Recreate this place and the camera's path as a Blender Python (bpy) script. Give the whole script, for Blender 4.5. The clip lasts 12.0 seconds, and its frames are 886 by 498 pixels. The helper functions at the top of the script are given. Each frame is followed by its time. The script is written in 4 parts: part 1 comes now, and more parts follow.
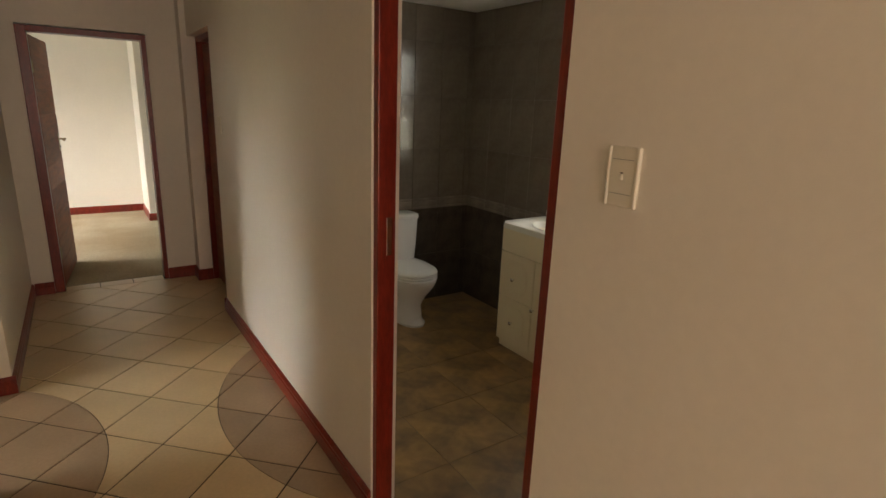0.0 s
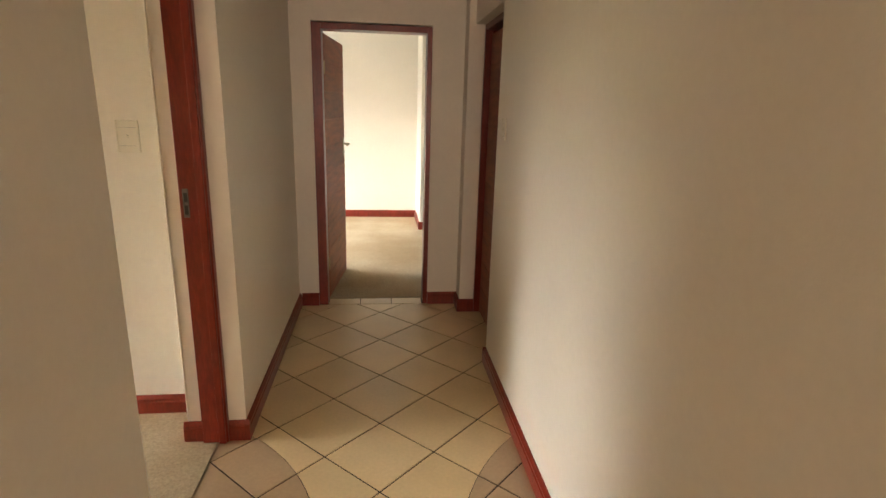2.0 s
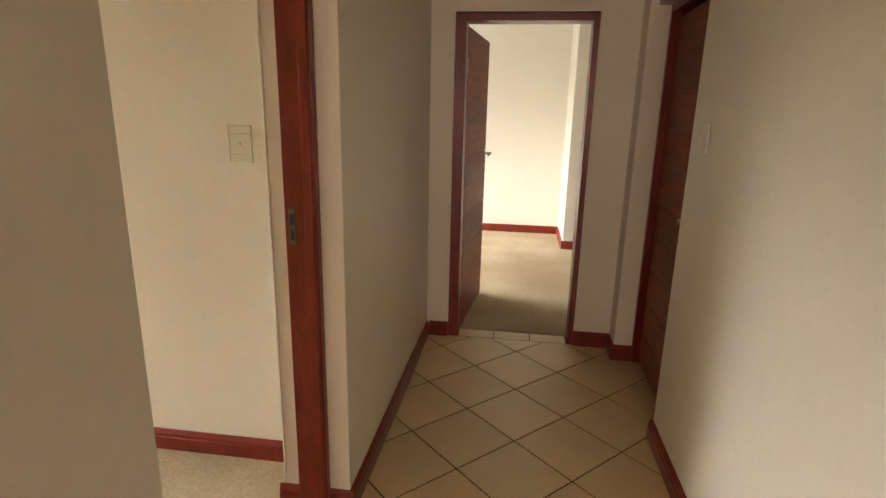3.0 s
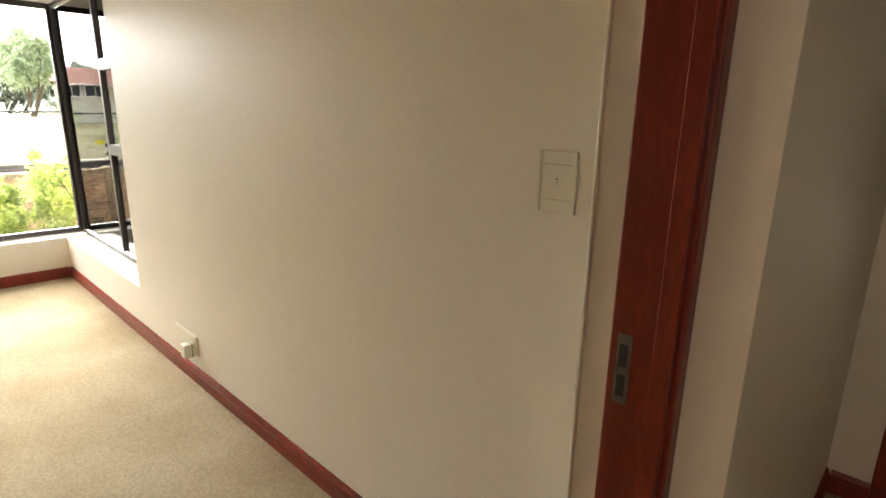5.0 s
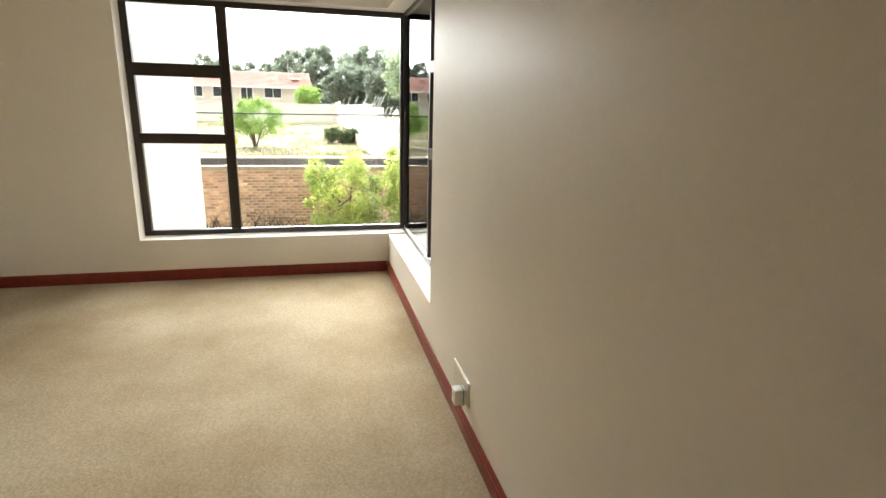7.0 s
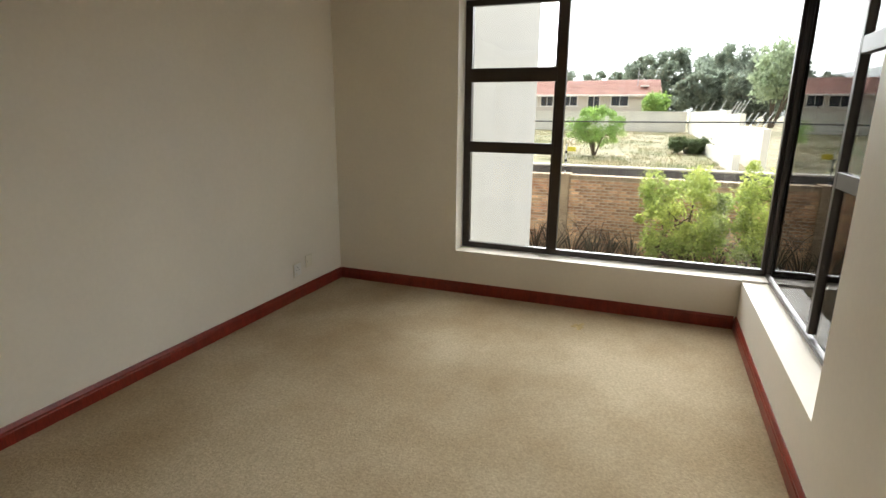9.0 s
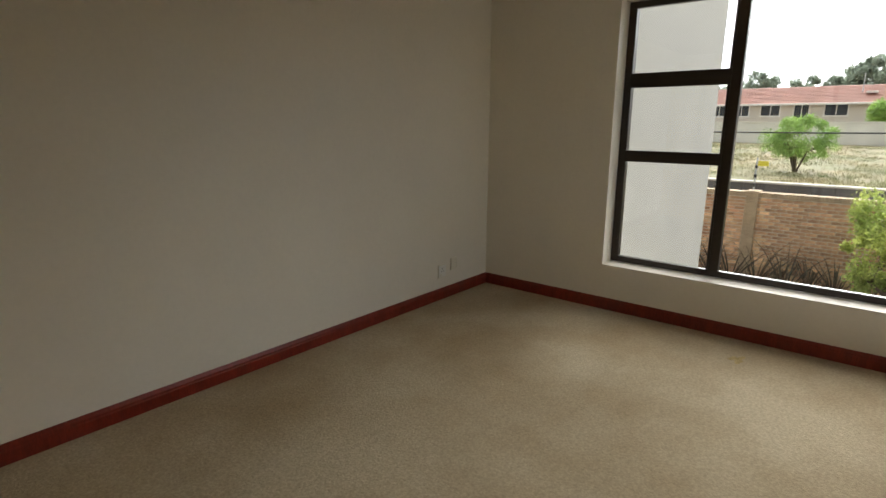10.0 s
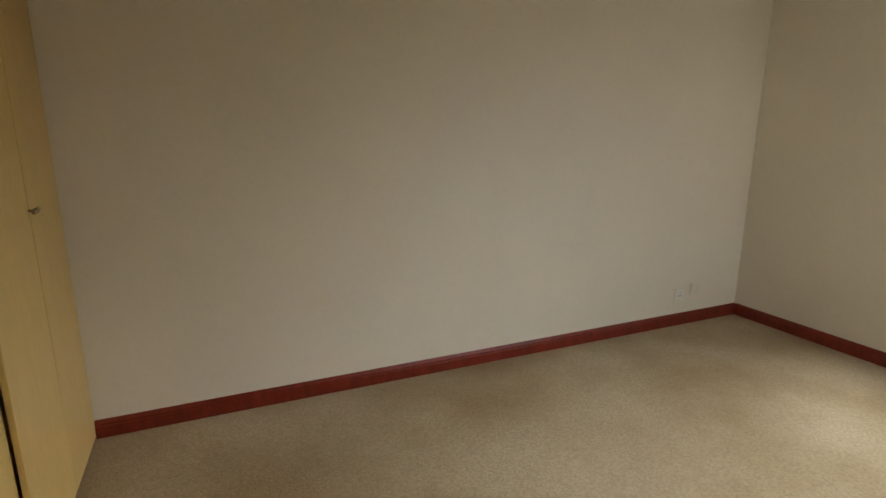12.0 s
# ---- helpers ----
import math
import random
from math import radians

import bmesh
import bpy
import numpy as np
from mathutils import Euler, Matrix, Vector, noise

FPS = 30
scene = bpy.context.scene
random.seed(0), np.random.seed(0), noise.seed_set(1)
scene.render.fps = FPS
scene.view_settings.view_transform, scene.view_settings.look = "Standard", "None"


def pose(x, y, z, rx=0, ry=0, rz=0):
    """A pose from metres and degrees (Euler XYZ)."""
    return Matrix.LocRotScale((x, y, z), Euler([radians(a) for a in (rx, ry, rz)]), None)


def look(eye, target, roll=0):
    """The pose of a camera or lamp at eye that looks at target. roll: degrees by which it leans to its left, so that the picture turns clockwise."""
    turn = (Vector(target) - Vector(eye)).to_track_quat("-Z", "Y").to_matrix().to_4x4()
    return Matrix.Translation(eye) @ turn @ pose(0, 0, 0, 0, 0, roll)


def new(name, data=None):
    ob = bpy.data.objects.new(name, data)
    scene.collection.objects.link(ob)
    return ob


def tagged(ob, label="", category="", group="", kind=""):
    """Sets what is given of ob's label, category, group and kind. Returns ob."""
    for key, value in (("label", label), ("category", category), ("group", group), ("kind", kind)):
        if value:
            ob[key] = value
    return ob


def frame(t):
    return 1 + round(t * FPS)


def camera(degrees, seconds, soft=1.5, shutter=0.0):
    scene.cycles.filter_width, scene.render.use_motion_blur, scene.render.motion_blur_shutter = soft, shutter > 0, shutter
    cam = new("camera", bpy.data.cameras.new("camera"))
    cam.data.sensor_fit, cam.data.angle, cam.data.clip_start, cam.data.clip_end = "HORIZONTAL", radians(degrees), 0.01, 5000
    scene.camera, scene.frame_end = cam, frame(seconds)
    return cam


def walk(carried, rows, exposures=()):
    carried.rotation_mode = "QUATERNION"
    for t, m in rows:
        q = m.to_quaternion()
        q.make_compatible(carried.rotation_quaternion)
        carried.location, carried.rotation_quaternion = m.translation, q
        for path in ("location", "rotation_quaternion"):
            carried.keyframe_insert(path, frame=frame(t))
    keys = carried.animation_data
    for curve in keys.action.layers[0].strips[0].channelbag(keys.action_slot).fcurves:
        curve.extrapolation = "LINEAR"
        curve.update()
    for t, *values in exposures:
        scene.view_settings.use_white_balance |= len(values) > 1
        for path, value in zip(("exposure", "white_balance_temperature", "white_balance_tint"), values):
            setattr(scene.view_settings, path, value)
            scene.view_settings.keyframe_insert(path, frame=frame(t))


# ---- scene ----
cam = camera(79.4, 12.0)
PATH = [
    (0, (1.096, 0.064, 1.627), (2.182, 1.661, 1.108), 2.2),
    (0.5, (1.19, 0.325, 1.616), (2.053, 2.05, 1.089), 1.9),
    (1, (1.233, 0.645, 1.596), (1.924, 2.447, 1.07), 2.0),
    (1.5, (1.299, 0.933, 1.588), (1.763, 2.805, 1.058), 1.9),
    (2, (1.267, 1.257, 1.55), (1.499, 3.176, 1.033), 1.7),
    (2.5, (1.242, 1.562, 1.519), (1.25, 3.497, 1.014), 1.4),
    (4.5, (0.943, 2.636, 1.52), (-0.173, 4.219, 1.02), 1.1),
    (5, (0.801, 2.759, 1.53), (-0.533, 4.164, 1.032), 1.0),
    (5.5, (0.661, 2.887, 1.521), (-0.89, 4.053, 1.035), 1.6),
    (6, (0.516, 3.045, 1.521), (-1.217, 3.907, 1.019), 1.0),
    (6.5, (0.322, 3.116, 1.532), (-1.494, 3.784, 1.025), 1.2),
    (8.5, (-0.664, 3.172, 1.475), (-2.559, 2.761, 0.987), 0.6),
    (9, (-0.761, 3.155, 1.503), (-2.567, 2.45, 1.011), 0.5),
    (9.5, (-0.743, 3.168, 1.465), (-2.43, 2.197, 1.005), 0.6),
    (10, (-0.844, 3.311, 1.47), (-2.35, 2.076, 1.016), 0.3),
    (10.5, (-0.889, 3.382, 1.517), (-2.21, 1.953, 1.054), 0.0),
    (11, (-0.902, 3.376, 1.548), (-2.062, 1.815, 1.082), -0.1),
    (11.5, (-0.903, 3.464, 1.566), (-1.865, 1.772, 1.107), -0.1),
    (12, (-0.876, 3.463, 1.56), (-1.666, 1.681, 1.112), 0.1),
]
EXPOSURES = [
    (0, 3.55, 6450, 12), (1.0, 3.85, 6500, 13), (2.0, 4.25, 6550, 13), (2.5, 4.2, 6550, 13), (4.5, 3.65, 6450, 11), (5.0, 3.45, 6400, 10), (5.5, 3.35, 6350, 10),
    (6.5, 2.95, 6250, 10), (8.5, 2.25, 6150, 10), (9.5, 1.75, 6150, 10), (10.0, 1.5, 6200, 10), (10.5, 1.55, 6250, 10), (12, 2.3, 6250, 10),
]
walk(cam, [(t, look(e, g, r)) for t, e, g, r in PATH], EXPOSURES)

# ---- world, sun, window daylight and an added hall fill lamp ----
world = bpy.data.worlds.new("overcast_sky")
scene.world = world
world.use_nodes = True
wn, wl = world.node_tree.nodes, world.node_tree.links
sky = wn.new("ShaderNodeTexSky")
sky.sky_type, sky.sun_disc = "NISHITA", False
sky.sun_elevation, sky.sun_rotation = radians(48), radians(-95)
sky.air_density, sky.dust_density, sky.ozone_density = 1.0, 4.0, 1.0
pale = wn.new("ShaderNodeHueSaturation")
pale.inputs["Saturation"].default_value = 0.12
wl.new(sky.outputs[0], pale.inputs["Color"])
wl.new(pale.outputs[0], wn["Background"].inputs["Color"])
wn["Background"].inputs["Strength"].default_value = 0.14

sun = new("sun", bpy.data.lights.new("sun", "SUN"))
sun.data.energy, sun.data.angle, sun.data.color = 2.2, radians(90), (1.0, 0.95, 0.87)
sun.matrix_world = look((0, 0, 20), (9.0, 0.8, 20 - 10.0))


def area_light(name, eye, target, w, h, watts, color=(1.0, 0.97, 0.92)):
    lamp = new(name, bpy.data.lights.new(name, "AREA"))
    lamp.data.shape, lamp.data.size, lamp.data.size_y = "RECTANGLE", w, h
    lamp.data.energy, lamp.data.color = watts, color
    lamp.matrix_world = look(eye, target)
    return lamp


# daylight at the end room's unseen window and the bathroom window, plus a fill
area_light("end_room_window_light", (-2.19, 7.5, 1.4), (2.0, 7.7, 1.1), 1.8, 1.3, 2.5, (0.56, 0.78, 1.0))
# added fill lamp before the closed hall wall; no window there
area_light("hall_fill_light", (1.3, -2.9, 1.5), (1.3, 0.0, 1.3), 1.8, 1.3, 4.2, (1.0, 0.81, 0.67))
area_light("bath_window_light", (4.08, 2.31, 1.64), (2.5, 2.6, 1.2), 0.84, 1.05, 0.8, (1.0, 0.92, 0.79))

# ---- materials ----


def material(name, color, rough=0.6, metal=0.0, vary=0.12, scale=3.0, bump=0.0, bump_scale=60.0, color2=None, fine=0.0, fine_scale=80.0,
             spec=0.5, per_object=0.0, stretch=None, island=0.0):
    m = bpy.data.materials.new(name)
    m.use_nodes = True
    n, l = m.node_tree.nodes, m.node_tree.links
    b = n["Principled BSDF"]
    b.inputs["Roughness"].default_value, b.inputs["Metallic"].default_value = rough, metal
    b.inputs["Specular IOR Level"].default_value = spec
    tc = n.new("ShaderNodeTexCoord")
    src = tc.outputs["Object"]
    if stretch:
        mp = n.new("ShaderNodeMapping")
        mp.inputs["Scale"].default_value = stretch
        l.new(src, mp.inputs["Vector"])
        src = mp.outputs[0]
    big = n.new("ShaderNodeTexNoise")
    big.inputs["Scale"].default_value, big.inputs["Detail"].default_value = scale, 6
    l.new(src, big.inputs["Vector"])
    mix = n.new("ShaderNodeMix")
    mix.data_type = "RGBA"
    c2 = color2 or tuple(c * (1 - vary) for c in color)
    mix.inputs[6].default_value, mix.inputs[7].default_value = (*c2, 1), (*color, 1)
    ramp = n.new("ShaderNodeMapRange")
    ramp.inputs[1].default_value, ramp.inputs[2].default_value = 0.35, 0.65
    l.new(big.outputs[0], ramp.inputs[0])
    l.new(ramp.outputs[0], mix.inputs[0])
    out = mix.outputs[2]
    if fine:
        sm = n.new("ShaderNodeTexNoise")
        sm.inputs["Scale"].default_value, sm.inputs["Detail"].default_value = fine_scale, 3
        l.new(src, sm.inputs["Vector"])
        mr = n.new("ShaderNodeMapRange")
        mr.inputs[1].default_value, mr.inputs[2].default_value = 0.3, 0.7
        mr.inputs[3].default_value, mr.inputs[4].default_value = 1 - fine, 1 + fine
        l.new(sm.outputs[0], mr.inputs[0])
        mul = n.new("ShaderNodeMix")
        mul.data_type, mul.blend_type = "RGBA", "MULTIPLY"
        mul.inputs[0].default_value = 1
        l.new(out, mul.inputs[6])
        l.new(mr.outputs[0], mul.inputs[7])
        out = mul.outputs[2]
    for amount, node, socket in ((per_object, "ShaderNodeObjectInfo", "Random"), (island, "ShaderNodeNewGeometry", "Random Per Island")):
        if amount:
            oi = n.new(node)
            mr = n.new("ShaderNodeMapRange")
            mr.inputs[3].default_value, mr.inputs[4].default_value = 1 - amount, 1 + amount
            l.new(oi.outputs[socket], mr.inputs[0])
            mul = n.new("ShaderNodeMix")
            mul.data_type, mul.blend_type = "RGBA", "MULTIPLY"
            mul.inputs[0].default_value = 1
            l.new(out, mul.inputs[6])
            l.new(mr.outputs[0], mul.inputs[7])
            out = mul.outputs[2]
    l.new(out, b.inputs["Base Color"])
    rr = n.new("ShaderNodeMapRange")
    rr.inputs[3].default_value, rr.inputs[4].default_value = max(0.02, rough - 0.06), min(1, rough + 0.06)
    l.new(big.outputs[0], rr.inputs[0])
    l.new(rr.outputs[0], b.inputs["Roughness"])
    if bump:
        bn = n.new("ShaderNodeTexNoise")
        bn.inputs["Scale"].default_value, bn.inputs["Detail"].default_value = bump_scale, 4
        l.new(src, bn.inputs["Vector"])
        bp = n.new("ShaderNodeBump")
        bp.inputs["Strength"].default_value, bp.inputs["Distance"].default_value = min(1.0, bump), 0.004
        l.new(bn.outputs[0], bp.inputs["Height"])
        l.new(bp.outputs[0], b.inputs["Normal"])
    return m


PAINT = material("cream_wall_paint", (0.80, 0.745, 0.64), 0.45, vary=0.05, scale=1.3, bump=0.12, bump_scale=140, fine=0.015, fine_scale=40)
REVEAL = PAINT
CEIL = material("white_ceiling_paint", (0.82, 0.80, 0.75), 0.8, vary=0.04, bump=0.1)
MAHOGANY = material("red_mahogany_varnish", (0.215, 0.022, 0.010), 0.32, vary=0.28, scale=4, bump=0.06, bump_scale=90, fine=0.2, fine_scale=25, stretch=(6, 6, 1.2))
DOORWOOD = material("red_door_wood", (0.34, 0.105, 0.05), 0.5, vary=0.4, scale=3, bump=0.08, fine=0.18, fine_scale=30, stretch=(1.2, 8, 8), per_object=0.12, spec=0.3)
TILE = material("cream_ceramic_tile", (0.71, 0.54, 0.30), 0.32, vary=0.10, scale=3, fine=0.04, fine_scale=60, per_object=0.06, bump=0.02, bump_scale=12)
TILE_BROWN = material("taupe_ceramic_tile", (0.44, 0.31, 0.185), 0.32, vary=0.12, scale=3, fine=0.05, fine_scale=60, per_object=0.06, bump=0.02, bump_scale=12)
GROUT = material("dark_grout", (0.045, 0.03, 0.018), 0.9, vary=0.3, scale=20)
CARPET = material("beige_cut_pile_carpet", (0.485, 0.405, 0.278), 0.95, color2=(0.355, 0.27, 0.16), scale=1.1, bump=0.75, bump_scale=85, fine=0.15, fine_scale=75, spec=0.1)
STAIN = material("carpet_stain", (0.50, 0.38, 0.18), 0.95, vary=0.3, scale=30, bump=1.0, bump_scale=210, fine=0.25, fine_scale=170, spec=0.1)
SLATE = material("brown_slate_floor_tile", (0.38, 0.235, 0.09), 0.36, color2=(0.165, 0.11, 0.06), scale=5, fine=0.10, fine_scale=22, per_object=0.10, bump=0.03, bump_scale=18)
PALE_GROUT = material("pale_grout", (0.30, 0.25, 0.18), 0.9, vary=0.2)
WALLTILE = material("grey_brown_wall_tile", (0.20, 0.165, 0.125), 0.14, vary=0.22, scale=4, fine=0.08, fine_scale=25, per_object=0.08)
WALLTILE_DARK = material("dark_brown_wall_tile", (0.105, 0.08, 0.06), 0.16, vary=0.35, scale=5, fine=0.1, fine_scale=25, per_object=0.1)
BORDER = material("border_tile", (0.26, 0.21, 0.165), 0.2, vary=0.3, scale=12, per_object=0.1)
WTGROUT = material("wall_tile_grout", (0.16, 0.135, 0.105), 0.9, vary=0.2)
SILLTILE = material("pale_sill_tile", (0.36, 0.355, 0.35), 0.3, vary=0.08)
PORCELAIN = material("white_porcelain", (0.80, 0.79, 0.76), 0.08, vary=0.02)
LACQUER = material("cream_lacquer", (0.74, 0.64, 0.44), 0.35, vary=0.06, scale=2)
BASIN = material("cream_cultured_marble", (0.78, 0.75, 0.67), 0.12, vary=0.05)
CHROME = material("chrome", (0.8, 0.8, 0.8), 0.1, 1.0, vary=0.05)
BRASSY = material("dull_brass", (0.45, 0.36, 0.22), 0.3, 1.0, vary=0.2, scale=20)
STEEL = material("dull_steel", (0.20, 0.18, 0.16), 0.45, 1.0, vary=0.3, scale=30)
BLACK = material("dark_bronze_aluminium", (0.030, 0.021, 0.016), 0.38, vary=0.25, scale=6, fine=0.1)
SEAL = material("black_rubber", (0.012, 0.012, 0.012), 0.7)
PLASTIC = material("ivory_plastic", (0.74, 0.69, 0.56), 0.35, vary=0.04)
WHITEPLASTIC = material("white_plastic", (0.78, 0.76, 0.70), 0.35, vary=0.03)
DARKHOLE = material("dark_plastic_slot", (0.03, 0.028, 0.025), 0.6)
GREEN_LED = material("green_switch_mark", (0.05, 0.25, 0.10), 0.5)
LAMINATE = material("yellow_cream_laminate", (0.64, 0.45, 0.165), 0.36, vary=0.08, scale=2.0, fine=0.04, fine_scale=14, stretch=(4, 4, 0.6))
PLASTER_EXT = material("white_exterior_plaster", (0.50, 0.47, 0.415), 0.85, vary=0.07, scale=1.5, bump=0.4, bump_scale=90)
CREAMWALL = material("cream_boundary_plaster", (0.78, 0.73, 0.63), 0.85, vary=0.1, scale=0.9, bump=0.2)
BRICK = material("orange_face_brick", (0.62, 0.40, 0.22), 0.85, color2=(0.40, 0.21, 0.12), scale=5, per_object=0.35, island=0.35, fine=0.15, fine_scale=60, bump=0.4)
BRICK_CAP = material("pale_face_brick", (0.44, 0.32, 0.20), 0.85, vary=0.25, scale=9, island=0.15, bump=0.4)
MORTAR = material("grey_mortar", (0.60, 0.53, 0.43), 0.95, vary=0.15, scale=12)
GREYBLOCK = material("grey_concrete_block", (0.115, 0.105, 0.10), 0.9, vary=0.3, scale=3, island=0.2, bump=0.3)
COPING = material("pale_coping", (0.55, 0.50, 0.42), 0.9, vary=0.15)
ROOFTILE = material("terracotta_roof_tile", (0.50, 0.27, 0.215), 0.85, vary=0.25, scale=0.8, fine=0.1, fine_scale=5)
HOUSEWALL = material("beige_house_plaster", (0.66, 0.58, 0.50), 0.9, vary=0.1, scale=0.6)
HOUSEGLASS = material("dark_house_glass", (0.05, 0.055, 0.065), 0.1, vary=0.2)
HOUSEFRAME = material("pale_window_surround", (0.82, 0.77, 0.71), 0.7)
LEAF_LIME = material("lime_shrub_leaf", (0.52, 0.55, 0.14), 0.6, color2=(0.30, 0.38, 0.10), scale=1.6, island=0.35)
LEAF_GREEN = material("fresh_green_leaf", (0.36, 0.50, 0.13), 0.6, color2=(0.21, 0.33, 0.09), scale=1.5, island=0.3)
# skyline leaves: olive paled and evened, distance haze put into the colour
LEAF_HAZY = material("hazy_olive_leaf", (0.31, 0.35, 0.27), 0.7, color2=(0.24, 0.28, 0.21), scale=0.5, island=0.12)
LEAF_PALE = material("pale_tree_leaf", (0.40, 0.46, 0.30), 0.7, color2=(0.30, 0.36, 0.22), scale=0.5, island=0.15)
LEAF_BUSH = material("dark_bush_leaf", (0.10, 0.135, 0.05), 0.7, vary=0.4, scale=2, island=0.3)
LEAF_GRASS = material("dry_grass_blade", (0.34, 0.28, 0.16), 0.8, color2=(0.10, 0.14, 0.045), scale=0.4, island=0.35)
LEAF_STRAP = material("dark_strap_leaf", (0.045, 0.052, 0.030), 0.6, color2=(0.10, 0.055, 0.035), scale=3, island=0.3)
BARK = material("grey_brown_bark", (0.13, 0.095, 0.065), 0.9, vary=0.4, scale=8, bump=0.5)
GRASS = material("dry_grass_ground", (0.26, 0.20, 0.12), 0.95, color2=(0.14, 0.14, 0.065), scale=0.35, fine=0.45, fine_scale=2.2, bump=0.6, bump_scale=12)
SOIL = material("dark_garden_soil", (0.09, 0.06, 0.04), 0.95, vary=0.4, scale=2, bump=0.6, bump_scale=20)
YELLOW = material("yellow_sign_plastic", (0.75, 0.62, 0.03), 0.5)
CABLE = material("black_cable", (0.02, 0.02, 0.02), 0.6)
GALV = material("galvanised_steel", (0.55, 0.55, 0.55), 0.5, 0.6, vary=0.1)


def glass_material(name, tint, rough):
    m = bpy.data.materials.new(name)
    m.use_nodes = True
    n, l = m.node_tree.nodes, m.node_tree.links
    n.remove(n["Principled BSDF"])
    fr, tr, gl, mx = n.new("ShaderNodeFresnel"), n.new("ShaderNodeBsdfTransparent"), n.new("ShaderNodeBsdfGlossy"), n.new("ShaderNodeMixShader")
    fr.inputs[0].default_value = 1.5
    tr.inputs[0].default_value = (*tint, 1)
    gl.inputs["Roughness"].default_value = rough
    l.new(fr.outputs[0], mx.inputs[0])
    l.new(tr.outputs[0], mx.inputs[1])
    l.new(gl.outputs[0], mx.inputs[2])
    l.new(mx.outputs[0], n["Material Output"].inputs[0])
    return m


GLASS = glass_material("clear_window_glass", (0.93, 0.95, 0.94), 0.0)
FROST = bpy.data.materials.new("frosted_glass")
FROST.use_nodes = True
fb = FROST.node_tree.nodes["Principled BSDF"]
fb.inputs["Transmission Weight"].default_value, fb.inputs["Roughness"].default_value = 1.0, 0.28
fb.inputs["IOR"].default_value, fb.inputs["Base Color"].default_value = 1.3, (0.80, 0.84, 0.80, 1)

for leafy in (LEAF_LIME, LEAF_GREEN, LEAF_HAZY, LEAF_PALE, LEAF_BUSH, LEAF_STRAP, LEAF_GRASS):
    n, l = leafy.node_tree.nodes, leafy.node_tree.links
    tl, mx = n.new("ShaderNodeBsdfTranslucent"), n.new("ShaderNodeMixShader")
    mx.inputs[0].default_value = 0.5
    l.new(n["Principled BSDF"].inputs["Base Color"].links[0].from_socket, tl.inputs[0])
    l.new(n["Principled BSDF"].outputs[0], mx.inputs[1])
    l.new(tl.outputs[0], mx.inputs[2])
    l.new(mx.outputs[0], n["Material Output"].inputs[0])

# ---- building helpers ----


def finish(name, bm, mat, smooth=False):
    bmesh.ops.recalc_face_normals(bm, faces=bm.faces)
    me = bpy.data.meshes.new(name)
    if smooth:
        for f in bm.faces:
            f.smooth = True
    bm.to_mesh(me)
    bm.free()
    me.materials.append(mat)
    if smooth:
        me.set_sharp_from_angle(angle=radians(40))
    return me


def part(name, bm, mat, parent, label="", smooth=False):
    ob = new(name, finish(name, bm, mat, smooth))
    ob.parent = parent
    if label:
        tagged(ob, label)
    return ob


def structure(name, bm, mat, label, category, smooth=False):
    return tagged(new(name, finish(name, bm, mat, smooth)), label, category, kind="structure")


def thing(name, label, category, group="", at=(0, 0, 0), kind=""):
    ob = new(name)
    ob.matrix_basis = Matrix.Translation(at)
    ob.empty_display_size = 0.1
    return tagged(ob, label, category, group, kind)


def box(x0, y0, z0, x1, y1, z1, bevel=0.0, bm=None, segments=2):
    one = bmesh.new()
    bmesh.ops.create_cube(one, size=1.0)
    for v in one.verts:
        v.co = (x0 if v.co.x < 0 else x1, y0 if v.co.y < 0 else y1, z0 if v.co.z < 0 else z1)
    if bevel:
        bmesh.ops.bevel(one, geom=one.edges[:], offset=bevel, segments=segments, affect="EDGES", profile=0.5)
    if bm is None:
        return one
    me = bpy.data.meshes.new("tmp")
    one.to_mesh(me)
    one.free()
    bm.from_mesh(me)
    bpy.data.meshes.remove(me)
    return bm


